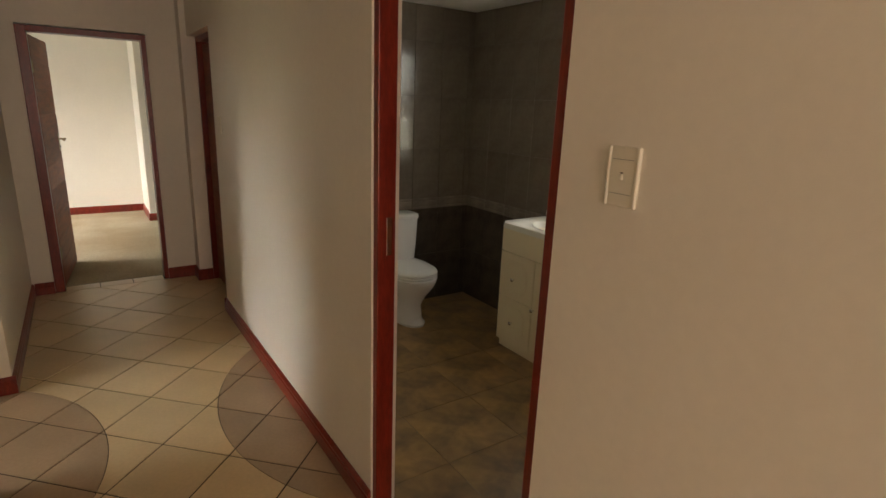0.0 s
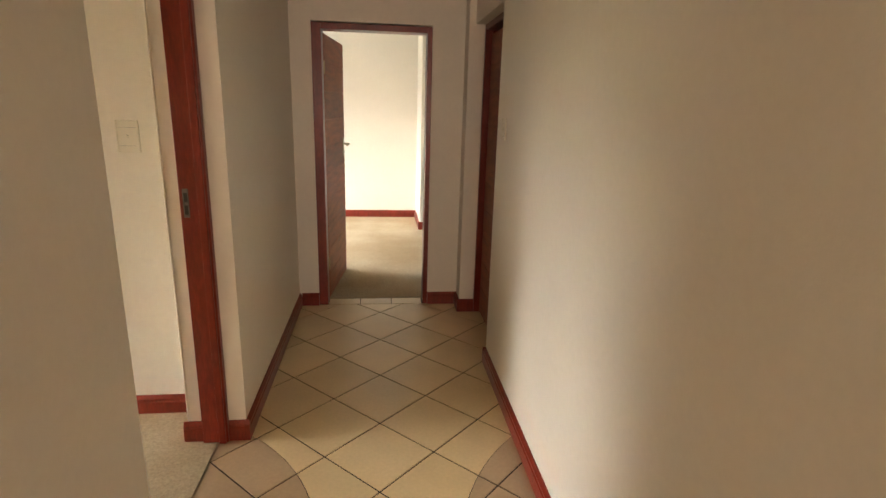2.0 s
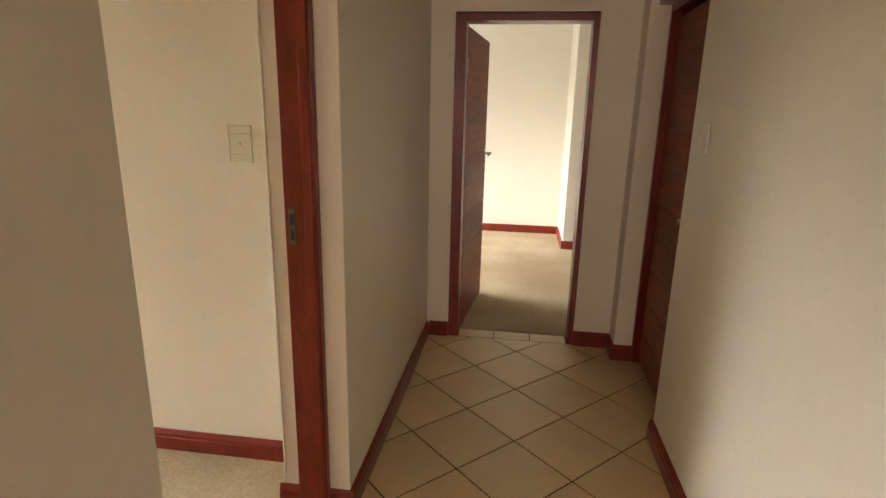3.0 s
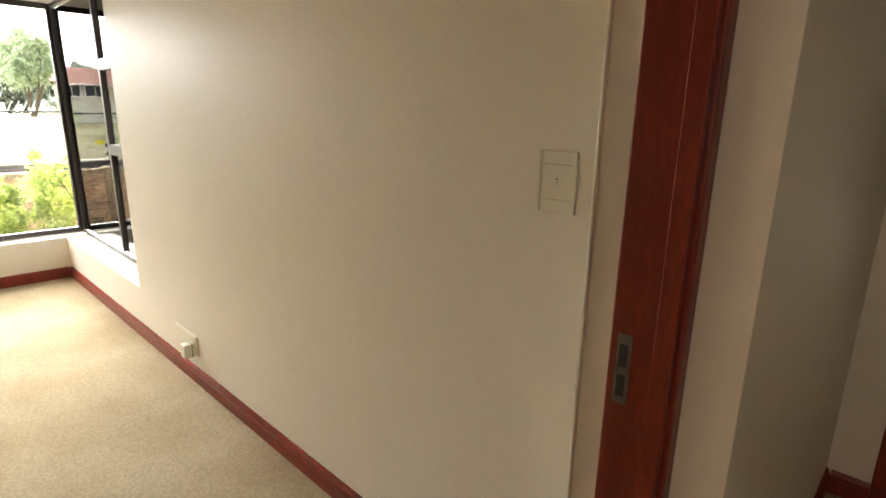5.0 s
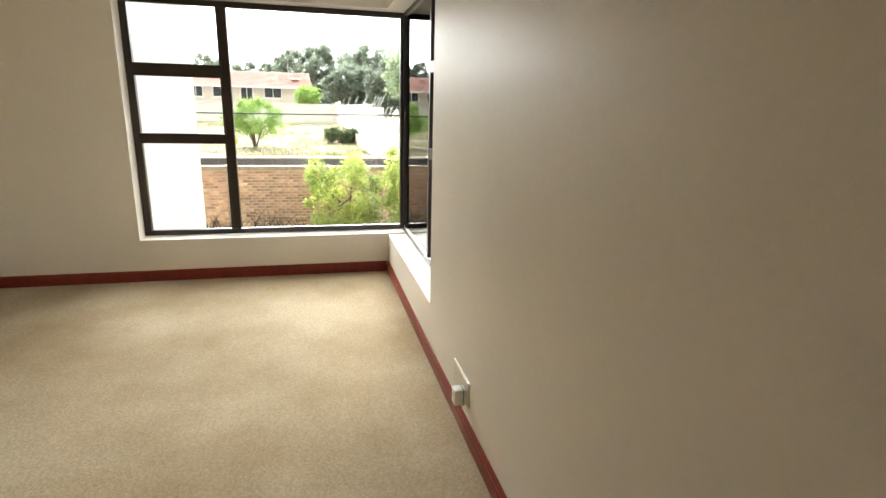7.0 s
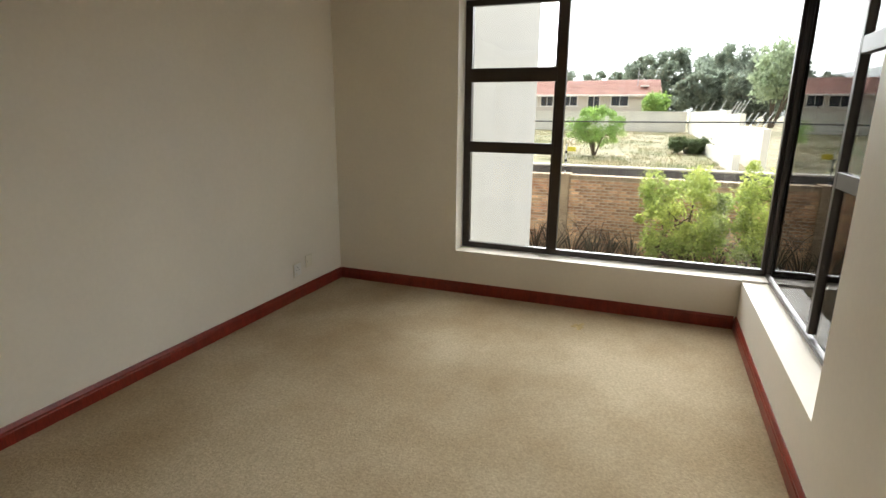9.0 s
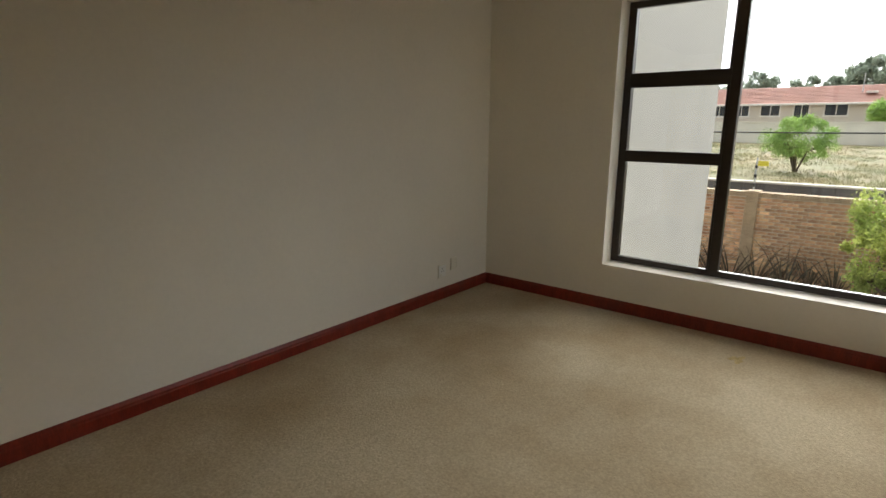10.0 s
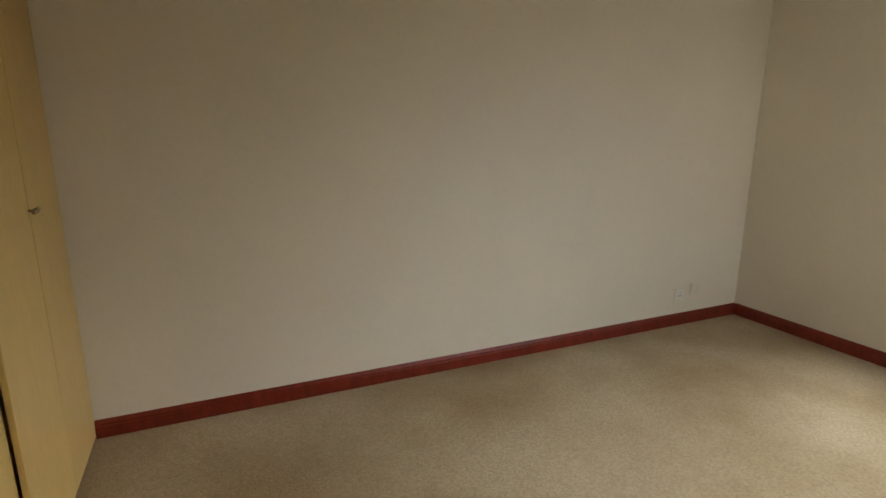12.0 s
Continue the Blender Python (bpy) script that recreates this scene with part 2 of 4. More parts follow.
def slab_with_holes(axis, c0, c1, u0, u1, z0, z1, holes=()):
    """A wall between c0 and c1 across axis, from u0 to u1 along it, with holes (ua, ub, za, zb) right through."""
    us = sorted({u0, u1, *[h[0] for h in holes], *[h[1] for h in holes]})
    zs = sorted({z0, z1, *[h[2] for h in holes], *[h[3] for h in holes]})
    us, zs = [u for u in us if u0 <= u <= u1], [z for z in zs if z0 <= z <= z1]
    bm, verts = bmesh.new(), {}

    def v(c, i, k):
        if (c, i, k) not in verts:
            p = (c1 if c else c0, us[i]) if axis == "x" else (us[i], c1 if c else c0)
            verts[c, i, k] = bm.verts.new((*p, zs[k]))
        return verts[c, i, k]

    def solid(i, k):
        if not (0 <= i < len(us) - 1 and 0 <= k < len(zs) - 1):
            return False
        um, zm = (us[i] + us[i + 1]) / 2, (zs[k] + zs[k + 1]) / 2
        return not any(h[0] < um < h[1] and h[2] < zm < h[3] for h in holes)

    for i in range(len(us) - 1):
        for k in range(len(zs) - 1):
            if not solid(i, k):
                continue
            for c in (0, 1):
                bm.faces.new((v(c, i, k), v(c, i + 1, k), v(c, i + 1, k + 1), v(c, i, k + 1)))
            if not solid(i - 1, k):
                bm.faces.new((v(0, i, k), v(1, i, k), v(1, i, k + 1), v(0, i, k + 1)))
            if not solid(i + 1, k):
                bm.faces.new((v(0, i + 1, k), v(1, i + 1, k), v(1, i + 1, k + 1), v(0, i + 1, k + 1)))
            if not solid(i, k - 1):
                bm.faces.new((v(0, i, k), v(1, i, k), v(1, i + 1, k), v(0, i + 1, k)))
            if not solid(i, k + 1):
                bm.faces.new((v(0, i, k + 1), v(1, i, k + 1), v(1, i + 1, k + 1), v(0, i + 1, k + 1)))
    return bm


def wall(name, axis, c0, c1, u0, u1, z0=0.0, z1=2.6, holes=(), mat=None, label="smooth cream painted plaster wall"):
    return structure(name, slab_with_holes(axis, c0, c1, u0, u1, z0, z1, holes), mat or PAINT, label, "wall")


def prism(bm, outline, z0, z1):
    """An upright prism over an outline of (x, y)."""
    lo, hi = [bm.verts.new((x, y, z0)) for x, y in outline], [bm.verts.new((x, y, z1)) for x, y in outline]
    n = len(outline)
    bm.faces.new(hi)
    bm.faces.new(lo[::-1])
    for i in range(n):
        bm.faces.new((lo[i], lo[(i + 1) % n], hi[(i + 1) % n], hi[i]))


def sweep(bm, profile, p, q, normal):
    """A profile of (out, up) swept from p to q on the floor, standing out along normal."""
    ends = []
    for e in (p, q):
        ends.append([bm.verts.new((e[0] + normal[0] * o, e[1] + normal[1] * o, e[2] + u)) for o, u in profile])
    n = len(profile)
    bm.faces.new(ends[0])
    bm.faces.new(ends[1][::-1])
    for i in range(n):
        bm.faces.new((ends[0][i], ends[0][(i + 1) % n], ends[1][(i + 1) % n], ends[1][i]))


def loft(bm, rings, count=28, cap=True, power=2.0):
    """A skin over rings of (x, y, z, rx, ry); power above 2 squares the rings off."""
    loops = []
    for x, y, z, rx, ry in rings:
        loop = []
        for i in range(count):
            a = 2 * math.pi * i / count
            c, s = math.cos(a), math.sin(a)
            loop.append(bm.verts.new((x + rx * math.copysign(abs(c) ** (2 / power), c), y + ry * math.copysign(abs(s) ** (2 / power), s), z)))
        loops.append(loop)
    for a, b in zip(loops, loops[1:]):
        for i in range(count):
            bm.faces.new((a[i], a[(i + 1) % count], b[(i + 1) % count], b[i]))
    if cap:
        bm.faces.new(loops[0][::-1])
        bm.faces.new(loops[-1])
    return bm


def rod(bm, p, q, r0, r1=None, count=10):
    """A tapered rod from p to q."""
    p, q = Vector(p), Vector(q)
    r1 = r0 if r1 is None else r1
    turn = (q - p).to_track_quat("Z", "Y").to_matrix()
    a, b = [], []
    for i in range(count):
        d = Vector((math.cos(2 * math.pi * i / count), math.sin(2 * math.pi * i / count), 0))
        a.append(bm.verts.new(p + turn @ (d * r0)))
        b.append(bm.verts.new(q + turn @ (d * r1)))
    for i in range(count):
        bm.faces.new((a[i], a[(i + 1) % count], b[(i + 1) % count], b[i]))
    bm.faces.new(a[::-1])
    bm.faces.new(b)
    return bm


def ball(bm, c, r, scale=(1, 1, 1)):
    bmesh.ops.create_uvsphere(bm, u_segments=16, v_segments=10, radius=r, matrix=Matrix.Translation(c) @ Matrix.Diagonal((*scale, 1)))
    return bm


# ---- the plan, in metres ----
XL, XR = 0.637, 1.92           # corridor walls
XS = 1.874                     # corridor wall past the side doorway
X_NEAR = 0.635                 # corridor wall before the bedroom door
BX0, BX1 = -4.906, 0.376       # bedroom, across
BY0, BY1 = 0.508, 3.817        # bedroom, along
Y_END = 5.315                  # end of the corridor
D0, D1 = 2.578, 3.562          # bedroom doorway
B0, B1 = 0.856, 1.732           # bathroom doorway
S0, S1 = 4.272, 5.14           # side doorway
E0, E1 = 0.786, 1.638          # end doorway
JX0, JX1 = 0.447, 0.56         # bedroom door frame
TX0, TX1, TY0, TY1 = 2.03, 3.84, 0.55, 3.757   # bathroom
VY = 8.78                      # far wall of the end room
H, HB = 2.6, 2.35
HEAD = 2.10                    # head of the doorways
WX, WY = -5.09, 4.002          # planes of the corner window
SILL_W, SILL_A, WHEAD = 0.373, 0.362, 2.37
WL, AR = 1.652, -2.989         # ends of the corner window

# ---- walls ----
wall("wall_bedroom_door_side", "x", BX1, X_NEAR, 0.20, D0, label="cream painted wall beside the bedroom doorway")
wall("wall_corridor_west", "x", BX1, XL, D1, Y_END, label="cream painted corridor wall with doorway reveal")
wall("wall_over_bedroom_door", "x", BX1, X_NEAR, D0, D1, HEAD, H, label="cream painted wall over the bedroom doorway")
wall("wall_bedroom_switch", "y", BY1, 4.08, -5.15, BX1, 0.0, H, [(-5.8, AR, SILL_A, WHEAD)], label="smooth cream bedroom wall with light switch")
wall("wall_bedroom_window", "x", -5.15, BX0, 0.20, BY1, 0.0, H, [(WL, 4.5, SILL_W, WHEAD)], label="cream bedroom wall under the corner window")
wall("wall_bedroom_long", "y", 0.20, BY0, BX0, BX1, 0.0, H, label="plain cream bedroom wall with sockets")
wall("wall_corridor_east", "x", XR, TX0, -0.5, 3.96, 0.0, H, [(B0, B1, -1, HEAD)], label="smooth cream corridor wall with the bathroom doorway")
wall("wall_corridor_side", "x", XR, 2.085, 3.96, S0, 0.0, H, label="smooth cream corridor wall before the side doorway")
wall("wall_over_side_door", "x", XR, 2.085, S0, S1, HEAD, H, label="cream painted wall over the side doorway")
wall("wall_corridor_corner", "x", XS, 2.085, S1, Y_END, 0.0, H, label="smooth cream corridor wall with the side doorway")
wall("wall_corridor_end", "y", Y_END, 5.54, -2.2, 4.3, 0.0, H, [(E0, E1, -1, HEAD)], label="cream painted end wall around a doorway")
wall("wall_hall_west", "x", X_NEAR - 0.2, X_NEAR, -3.0, 0.20, 0.0, H, label="plain cream hall wall")
wall("wall_hall_east", "x", XR, TX0, -3.0, -0.5, 0.0, H, label="plain cream hall wall")
wall("wall_hall_back", "y", -3.2, -3.0, 0.3, 2.3, 0.0, H, label="plain cream hall wall")
wall("wall_bath_window", "x", TX1, 4.07, 0.35, 3.96, 0.0, H, [(1.86, 2.75, 1.071, 2.21)], mat=PAINT, label="tiled bathroom wall with a window")
wall("wall_bath_far", "y", TY1, 3.96, TX0, TX1, 0.0, H, label="tiled far bathroom wall")
wall("wall_bath_near", "y", 0.35, TY0, TX0, TX1, 0.0, H, label="plain bathroom wall behind the door")
wall("wall_end_room_far", "y", VY, 8.98, -2.2, 1.85, 0.0, H, label="bright cream bedroom wall")
wall("wall_end_room_nib", "x", 1.765, 1.85, 7.98, VY, 0.0, H, label="bright cream wall nib")
wall("wall_end_room_recess", "y", 7.98, 8.10, 1.85, 4.2, 0.0, H, [(1.88, 2.77, -1, 2.06)], label="bright cream wall with a door opening")
wall("wall_end_room_back", "y", 8.9, 9.0, 1.85, 4.4, 0.0, H, label="bright cream wall")
wall("wall_end_room_east", "x", 4.2, 4.4, 5.54, 8.9, 0.0, H, label="bright cream wall")
wall("wall_end_room_west", "x", -2.4, -2.2, 5.33, 8.98, 0.0, H, [(6.6, 8.4, 0.75, 2.05)], label="bright cream wall with a window opening")
wall("wall_side_room", "x", 2.6, 2.7, 3.96, 5.33, 0.0, H, label="plain cream wall")
wall("wall_north_outer", "y", 4.081, 4.26, -2.7, 0.3, -3.0, 0.0, mat=PLASTER_EXT, label="white exterior plaster footing")


def ceiling(name, x0, y0, x1, y1, z):
    structure(name, box(x0, y0, z, x1, y1, z + 0.12), CEIL, "flat white painted ceiling", "ceiling")


ceiling("ceiling_bedroom", -5.15, 0.2, BX1, 4.08, H)
ceiling("ceiling_corridor", BX1, -3.2, 2.085, 5.54, H)
ceiling("ceiling_bathroom", TX0 + 0.002, TY0, TX1 - 0.002, TY1, HB)
ceiling("ceiling_end_room", -2.4, 5.54, 4.4, 9.0, H)
ceiling("ceiling_side_room", 2.085, 3.96, 4.4, 5.54, H)

# ---- floors ----


def carpet(name, rects, label):
    bm = bmesh.new()
    for x0, y0, x1, y1 in rects:
        box(x0, y0, -0.02, x1, y1, 0.004, 0, bm)
    structure(name, bm, CARPET, label, "carpet")


carpet("floor_bedroom", [(BX0, BY0, BX1, BY1), (BX1, D0, 0.51, D1)], "beige cut-pile fitted bedroom carpet, slightly worn")
carpet("floor_end_room", [(-2.2, 5.54, 4.2, 8.9), (E0, 5.45, E1, 5.54)], "beige fitted carpet in the bright end bedroom")
structure("floor_slab", box(-5.14, -3.2, -0.30, 4.4, 9.0, -0.021), GROUT, "dark grout bed under the floor tiles", "floor")

# ---- baseboards ----
SKIRT = [(0, 0), (0.018, 0), (0.018, 0.064), (0.014, 0.070), (0.015, 0.081), (0.009, 0.092), (0.005, 0.100), (0, 0.100)]


def skirting(p, q, normal, label="varnished red mahogany baseboard"):
    bm = bmesh.new()
    sweep(bm, SKIRT, (*p, 0.0), (*q, 0.0), normal)
    structure("baseboard", bm, MAHOGANY, label, "baseboard")


T = 0.018
for p, q, nrm in (
    ((BX0, BY1), (BX1, BY1), (0, -1)), ((BX0, BY0 + T), (BX0, BY1 - T), (1, 0)), ((BX0, BY0), (-0.25, BY0), (0, 1)),
    ((BX1, D1), (BX1, BY1 - T), (-1, 0)), ((BX1 - T, D1), (JX0, D1), (0, -1)), ((JX1, D1), (XL + T, D1), (0, -1)),
    ((XL, D1), (XL, Y_END), (1, 0)), ((X_NEAR, -3.0), (X_NEAR, D0), (1, 0)), ((JX1, D0), (X_NEAR + T, D0), (0, 1)),
    ((XL + T, Y_END), (E0, Y_END), (0, -1)), ((E1, Y_END), (XS, Y_END), (0, -1)),
    ((XR, B1), (XR, S0), (-1, 0)), ((XR, -3.0), (XR, B0), (-1, 0)), ((XS, S1), (XS, Y_END - T), (-1, 0)),
    ((XS - T, S1), (1.985, S1), (0, -1)), ((XR - T, S0), (1.985, S0), (0, 1)),
    ((-2.2, VY), (1.765, VY), (0, -1)), ((1.765, 7.98), (1.765, VY - T), (-1, 0)), ((1.765 - T, 7.98), (1.88, 7.98), (0, -1)),
):
    skirting(p, q, nrm)

# rounded plaster edge of the doorway reveal
structure("trim", rod(bmesh.new(), (BX1 + 0.004, D1 + 0.003, 0.15), (BX1 + 0.004, D1 + 0.003, HEAD), 0.006), PAINT, "rounded cream plaster edge beside the doorway", "trim", True)

# ---- door frames and doors ----


def jamb(bm, x0, y0, x1, y1, z1, along):
    box(x0, y0, 0.004, x1, y1, z1, 0.003, bm)


def side_frame(name, x0, x1, y0, y1, stop, label):
    """A frame in a wall that runs along y: two jambs with a door stop, and a head."""
    root = thing(name, label, "door frame", at=((x0 + x1) / 2, (y0 + y1) / 2, 0), kind="structure")
    inv = Matrix.Translation(-root.matrix_basis.translation)
    xm = x0 + (x1 - x0) * stop
    for j, (a, b) in enumerate(((y0, y0 + 0.035), (y1 - 0.035, y1))):
        bm = box(x0, a, 0.005, x1, b, HEAD, 0.004)
        s = (b, b + 0.012) if j == 0 else (a - 0.012, a)
        if stop:
            box(xm, s[0], 0.005, xm + 0.03, s[1], HEAD - 0.035, 0.002, bm)
        bm.transform(inv)
        part("jamb", bm, MAHOGANY, root)
    bm = box(x0, y0 + 0.035, HEAD - 0.04, x1, y1 - 0.035, HEAD - 0.001, 0.004)
    bm.transform(inv)
    part("head", bm, MAHOGANY, root)
    return root, inv


bed_frame, inv = side_frame("door_1", JX0, JX1, D0, D1, 0.66, "dark red mahogany door frame of the bedroom")
bm = box(JX0 + 0.014, D1 - 0.0365, 1.075, JX0 + 0.038, D1 - 0.034, 1.195, 0.0015)
bm.transform(inv)
plate = part("strike_plate", bm, STEEL, bed_frame, "dull steel strike plate")
for z in (1.088, 1.14):
    bm = box(JX0 + 0.019, D1 - 0.0375, z, JX0 + 0.033, D1 - 0.0362, z + 0.038, 0.0)
    bm.transform(inv)
    part("latch_hole", bm, DARKHOLE, plate)
bath_frame, inv = side_frame("door_2", 1.927, 1.999, B0, B1, 0, "dark red mahogany door frame of the bathroom")
bm = box(1.962, B1 - 0.0375, 1.10, 1.984, B1 - 0.034, 1.24, 0.0015)
bm.transform(inv)
part("strike_plate", bm, CHROME, bath_frame, "small chrome strike plate")
side_frame_root, inv = side_frame("door_3", 1.985, 2.078, S0, S1, 0.5, "dark red mahogany door frame in the side wall")

root = thing("door_4", "dark red mahogany door frame at the corridor end", "door frame", at=((E0 + E1) / 2, Y_END, 0), kind="structure")
inv = Matrix.Translation(-root.matrix_basis.translation)
for a, b in ((E0 + 0.001, E0 + 0.068), (E1 - 0.036, E1 - 0.001)):
    bm = box(a, Y_END - 0.012, 0.005, b, 5.45, HEAD - 0.01, 0.004)
    bm.transform(inv)
    part("jamb", bm, MAHOGANY, root)
bm = box(E0 + 0.068, Y_END - 0.012, HEAD - 0.052, E1 - 0.036, 5.45, HEAD - 0.01, 0.004)
bm.transform(inv)
part("head", bm, MAHOGANY, root)


def lever(parent, m, mat, plate_mat, knob=False):
    """A lever handle on a plate; x runs along the lever, y out of the door."""
    bm = box(-0.02, 0.0, -0.11, 0.02, 0.006, 0.05, 0.002)
    bm.transform(m)
    h = part("handle_plate", bm, plate_mat, parent, "narrow metal handle plate")
    bm = rod(bmesh.new(), (0, 0.006, 0), (0, 0.05, 0), 0.009)
    if knob:
        ball(bm, (0, 0.058, 0), 0.026, (1, 0.8, 1))
    else:
        rod(bm, (0, 0.05, 0), (0.10, 0.054, 0), 0.009, 0.008)
        ball(bm, (0.105, 0.054, 0), 0.014)
        ball(bm, (0, 0.05, 0), 0.0105)
    bm.transform(m)
    part("handle", bm, mat, h, "polished lever handle", smooth=True)
    bm = rod(bmesh.new(), (0, 0.0055, -0.07), (0, 0.009, -0.07), 0.012)
    bm.transform(m)
    part("keyhole", bm, DARKHOLE, h)


def plank_door(name, label, width, m, boards=10):
    """A leaf of horizontal boards, hinged at its own origin, running along x, its thickness along y."""
    root = thing(name, label, "door", kind="structure")
    root.matrix_basis = m
    hgt = 2.03
    part("core", box(0.004, 0.004, 0.006, width - 0.004, 0.036, hgt - 0.002), DOORWOOD, root)
    for i in range(boards):
        z0, z1 = 0.004 + hgt / boards * i, 0.004 + hgt / boards * (i + 1)
        part("board", box(0, 0, z0 + 0.0025, width, 0.04, z1 - 0.0025, 0.003), DOORWOOD, root)
    return root


end_leaf = plank_door("door_leaf", "open red-brown plank door with brass lever handle", 0.80, pose(0.857, 5.455, 0.006, 0, 0, 84))
lever(end_leaf, pose(0.74, 0.0, 1.195, 0, 0, 180), BRASSY, BRASSY)
lever(end_leaf, pose(0.74, 0.04, 1.195), BRASSY, BRASSY)
for z in (0.25, 1.75):
    bm = rod(bmesh.new(), (-0.006, 0.0, z), (-0.006, 0.0, z + 0.09), 0.006)
    part("hinge", bm, BRASSY, end_leaf, "brass butt hinge")
bath_leaf = plank_door("door_leaf", "dark red plank door standing open into the bathroom", 0.75, pose(2.02, B0 + 0.037, 0.006, 0, 0, 38))
lever(bath_leaf, pose(0.68, 0.04, 1.33, 0, 0, 0), CHROME, STEEL, knob=True)
side_leaf = plank_door("door_leaf", "closed dark red plank door in the side wall", 0.83, pose(2.07, S0 + 0.038, 0.006, 0, 0, 90))
lever(side_leaf, pose(0.06, 0.04, 1.03), BRASSY, BRASSY)

# ---- bathroom ----


def ring_window(name, label, at, axis, u0, u1, z0, z1, bars, panes, glass, depth=0.05, face=0.045, corner=1.0):
    """A metal window in the plane at, along axis. bars: (u0, u1, z0, z1) members; panes: (u0, u1, z0, z1)."""
    root = thing(name, label, "window", at=((at, u0, z0) if axis == "x" else (u0, at, z0)), kind="structure")
    inv = Matrix.Translation(-root.matrix_basis.translation)

    def member(a, b, c, d, d0, d1, bev):
        return box(at + d0, a, c, at + d1, b, d, bev) if axis == "x" else box(a, at + d0, c, b, at + d1, d, bev)

    f = face
    for nm, (a, b, c, d) in (("frame_sill", (u0, u1, z0, z0 + f)), ("frame_head", (u0, u1, z1 - f, z1)), ("frame_jamb", (u0, u0 + f, z0 + f, z1 - f)), ("frame_jamb", (u1 - f * corner, u1, z0 + f, z1 - f))):
        bm = member(a, b, c, d, -depth / 2, depth / 2, 0.003)
        bm.transform(inv)
        part(nm, bm, BLACK, root)
    for a, b, c, d in bars:
        bm = member(a, b, c, d, -depth / 2 - 0.004, depth / 2 + 0.006, 0.004)
        bm.transform(inv)
        part("glazing_bar", bm, BLACK, root)
    for a, b, c, d in panes:
        bm = member(a, b, c, d, -0.003, 0.003, 0)
        bm.transform(inv)
        p = part("pane", bm, glass, root, "clear glass pane" if glass is GLASS else "frosted glass pane")
        p.visible_shadow = False
    return root


ring_window("window_3", "black aluminium bathroom window with frosted glass", 3.955, "x", 1.862, 2.748, 1.087, 2.208, [(1.907, 2.703, 1.55, 1.637)],
            [(1.908, 2.702, 1.133, 1.549), (1.908, 2.702, 1.638, 2.162)], FROST)
structure("window_sill", box(TX1 - 0.014, 1.861, 1.072, 3.93, 2.749, 1.086, 0.003), SILLTILE, "pale grey tiled bathroom window sill", "window sill")
for y in (1.861, 2.739):
    structure("trim", box(TX1 - 0.010, y, 1.087, 3.93, y + 0.010, 2.208, 0.001), SILLTILE, "pale grey tiled window reveal", "trim")


def sink_unit():
    x0, x1, y0, y1 = 3.415, TX1 - 0.012, 1.975, 2.738
    root = thing("vanity_cabinet", "cream lacquered vanity cabinet with drawers against tiled wall", "cabinet", at=(x0, (y0 + y1) / 2, 0))
    inv = Matrix.Translation(-root.matrix_basis.translation)

    def add(name, bm, mat, parent=root, label="", smooth=False):
        bm.transform(inv)
        return part(name, bm, mat, parent, label, smooth)

    add("body", box(x0, y0, 0.05, x1, y1, 0.855, 0.003), LACQUER)
    add("plinth", box(x0 + 0.012, y0 + 0.004, 0.0, x1, y1 - 0.004, 0.05), LACQUER)
    add("apron", box(x0 - 0.016, y0, 0.70, x0 - 0.0005, y1, 0.853, 0.003), LACQUER)

    def panelled(name, a, b, c, d, knob):
        front = add(name, box(x0 - 0.018, a, c, x0 - 0.0005, b, d, 0.004), LACQUER)
        m, cut = 0.055, 0.05
        ya, yb, za, zb = a + m, b - m, c + m * 0.75, d - m * 0.75
        cut = min(cut, (zb - za) * 0.3)
        out = [(ya + cut, za), (yb - cut, za), (yb, za + cut), (yb, zb - cut), (yb - cut, zb), (ya + cut, zb), (ya, zb - cut), (ya, za + cut)]
        bm = bmesh.new()
        lo = [bm.verts.new((x0 - 0.0175, y, z)) for y, z in out]
        cy, cz = (ya + yb) / 2, (za + zb) / 2
        hi = [bm.verts.new((x0 - 0.0235, cy + (y - cy) * 0.94, cz + (z - cz) * 0.93)) for y, z in out]
        bm.faces.new(hi)
        for i in range(8):
            bm.faces.new((lo[i], lo[(i + 1) % 8], hi[(i + 1) % 8], hi[i]))
        add("raised_panel", bm, LACQUER, front)
        ky, kz = knob
        bm = rod(bmesh.new(), (x0 - 0.02, ky, kz), (x0 - 0.036, ky, kz), 0.006)
        ball(bm, (x0 - 0.042, ky, kz), 0.013, (0.7, 1, 1))
        add("knob", bm, CHROME, front, "small chrome knob", True)

    ym = 2.408
    panelled("drawer", ym + 0.003, y1, 0.385, 0.695, (2.588, 0.526))
    panelled("drawer", ym + 0.003, y1, 0.060, 0.380, (2.58, 0.219))
    panelled("cabinet_door", y0, ym - 0.003, 0.060, 0.695, (ym - 0.022, 0.377))
    return root


sink_unit()


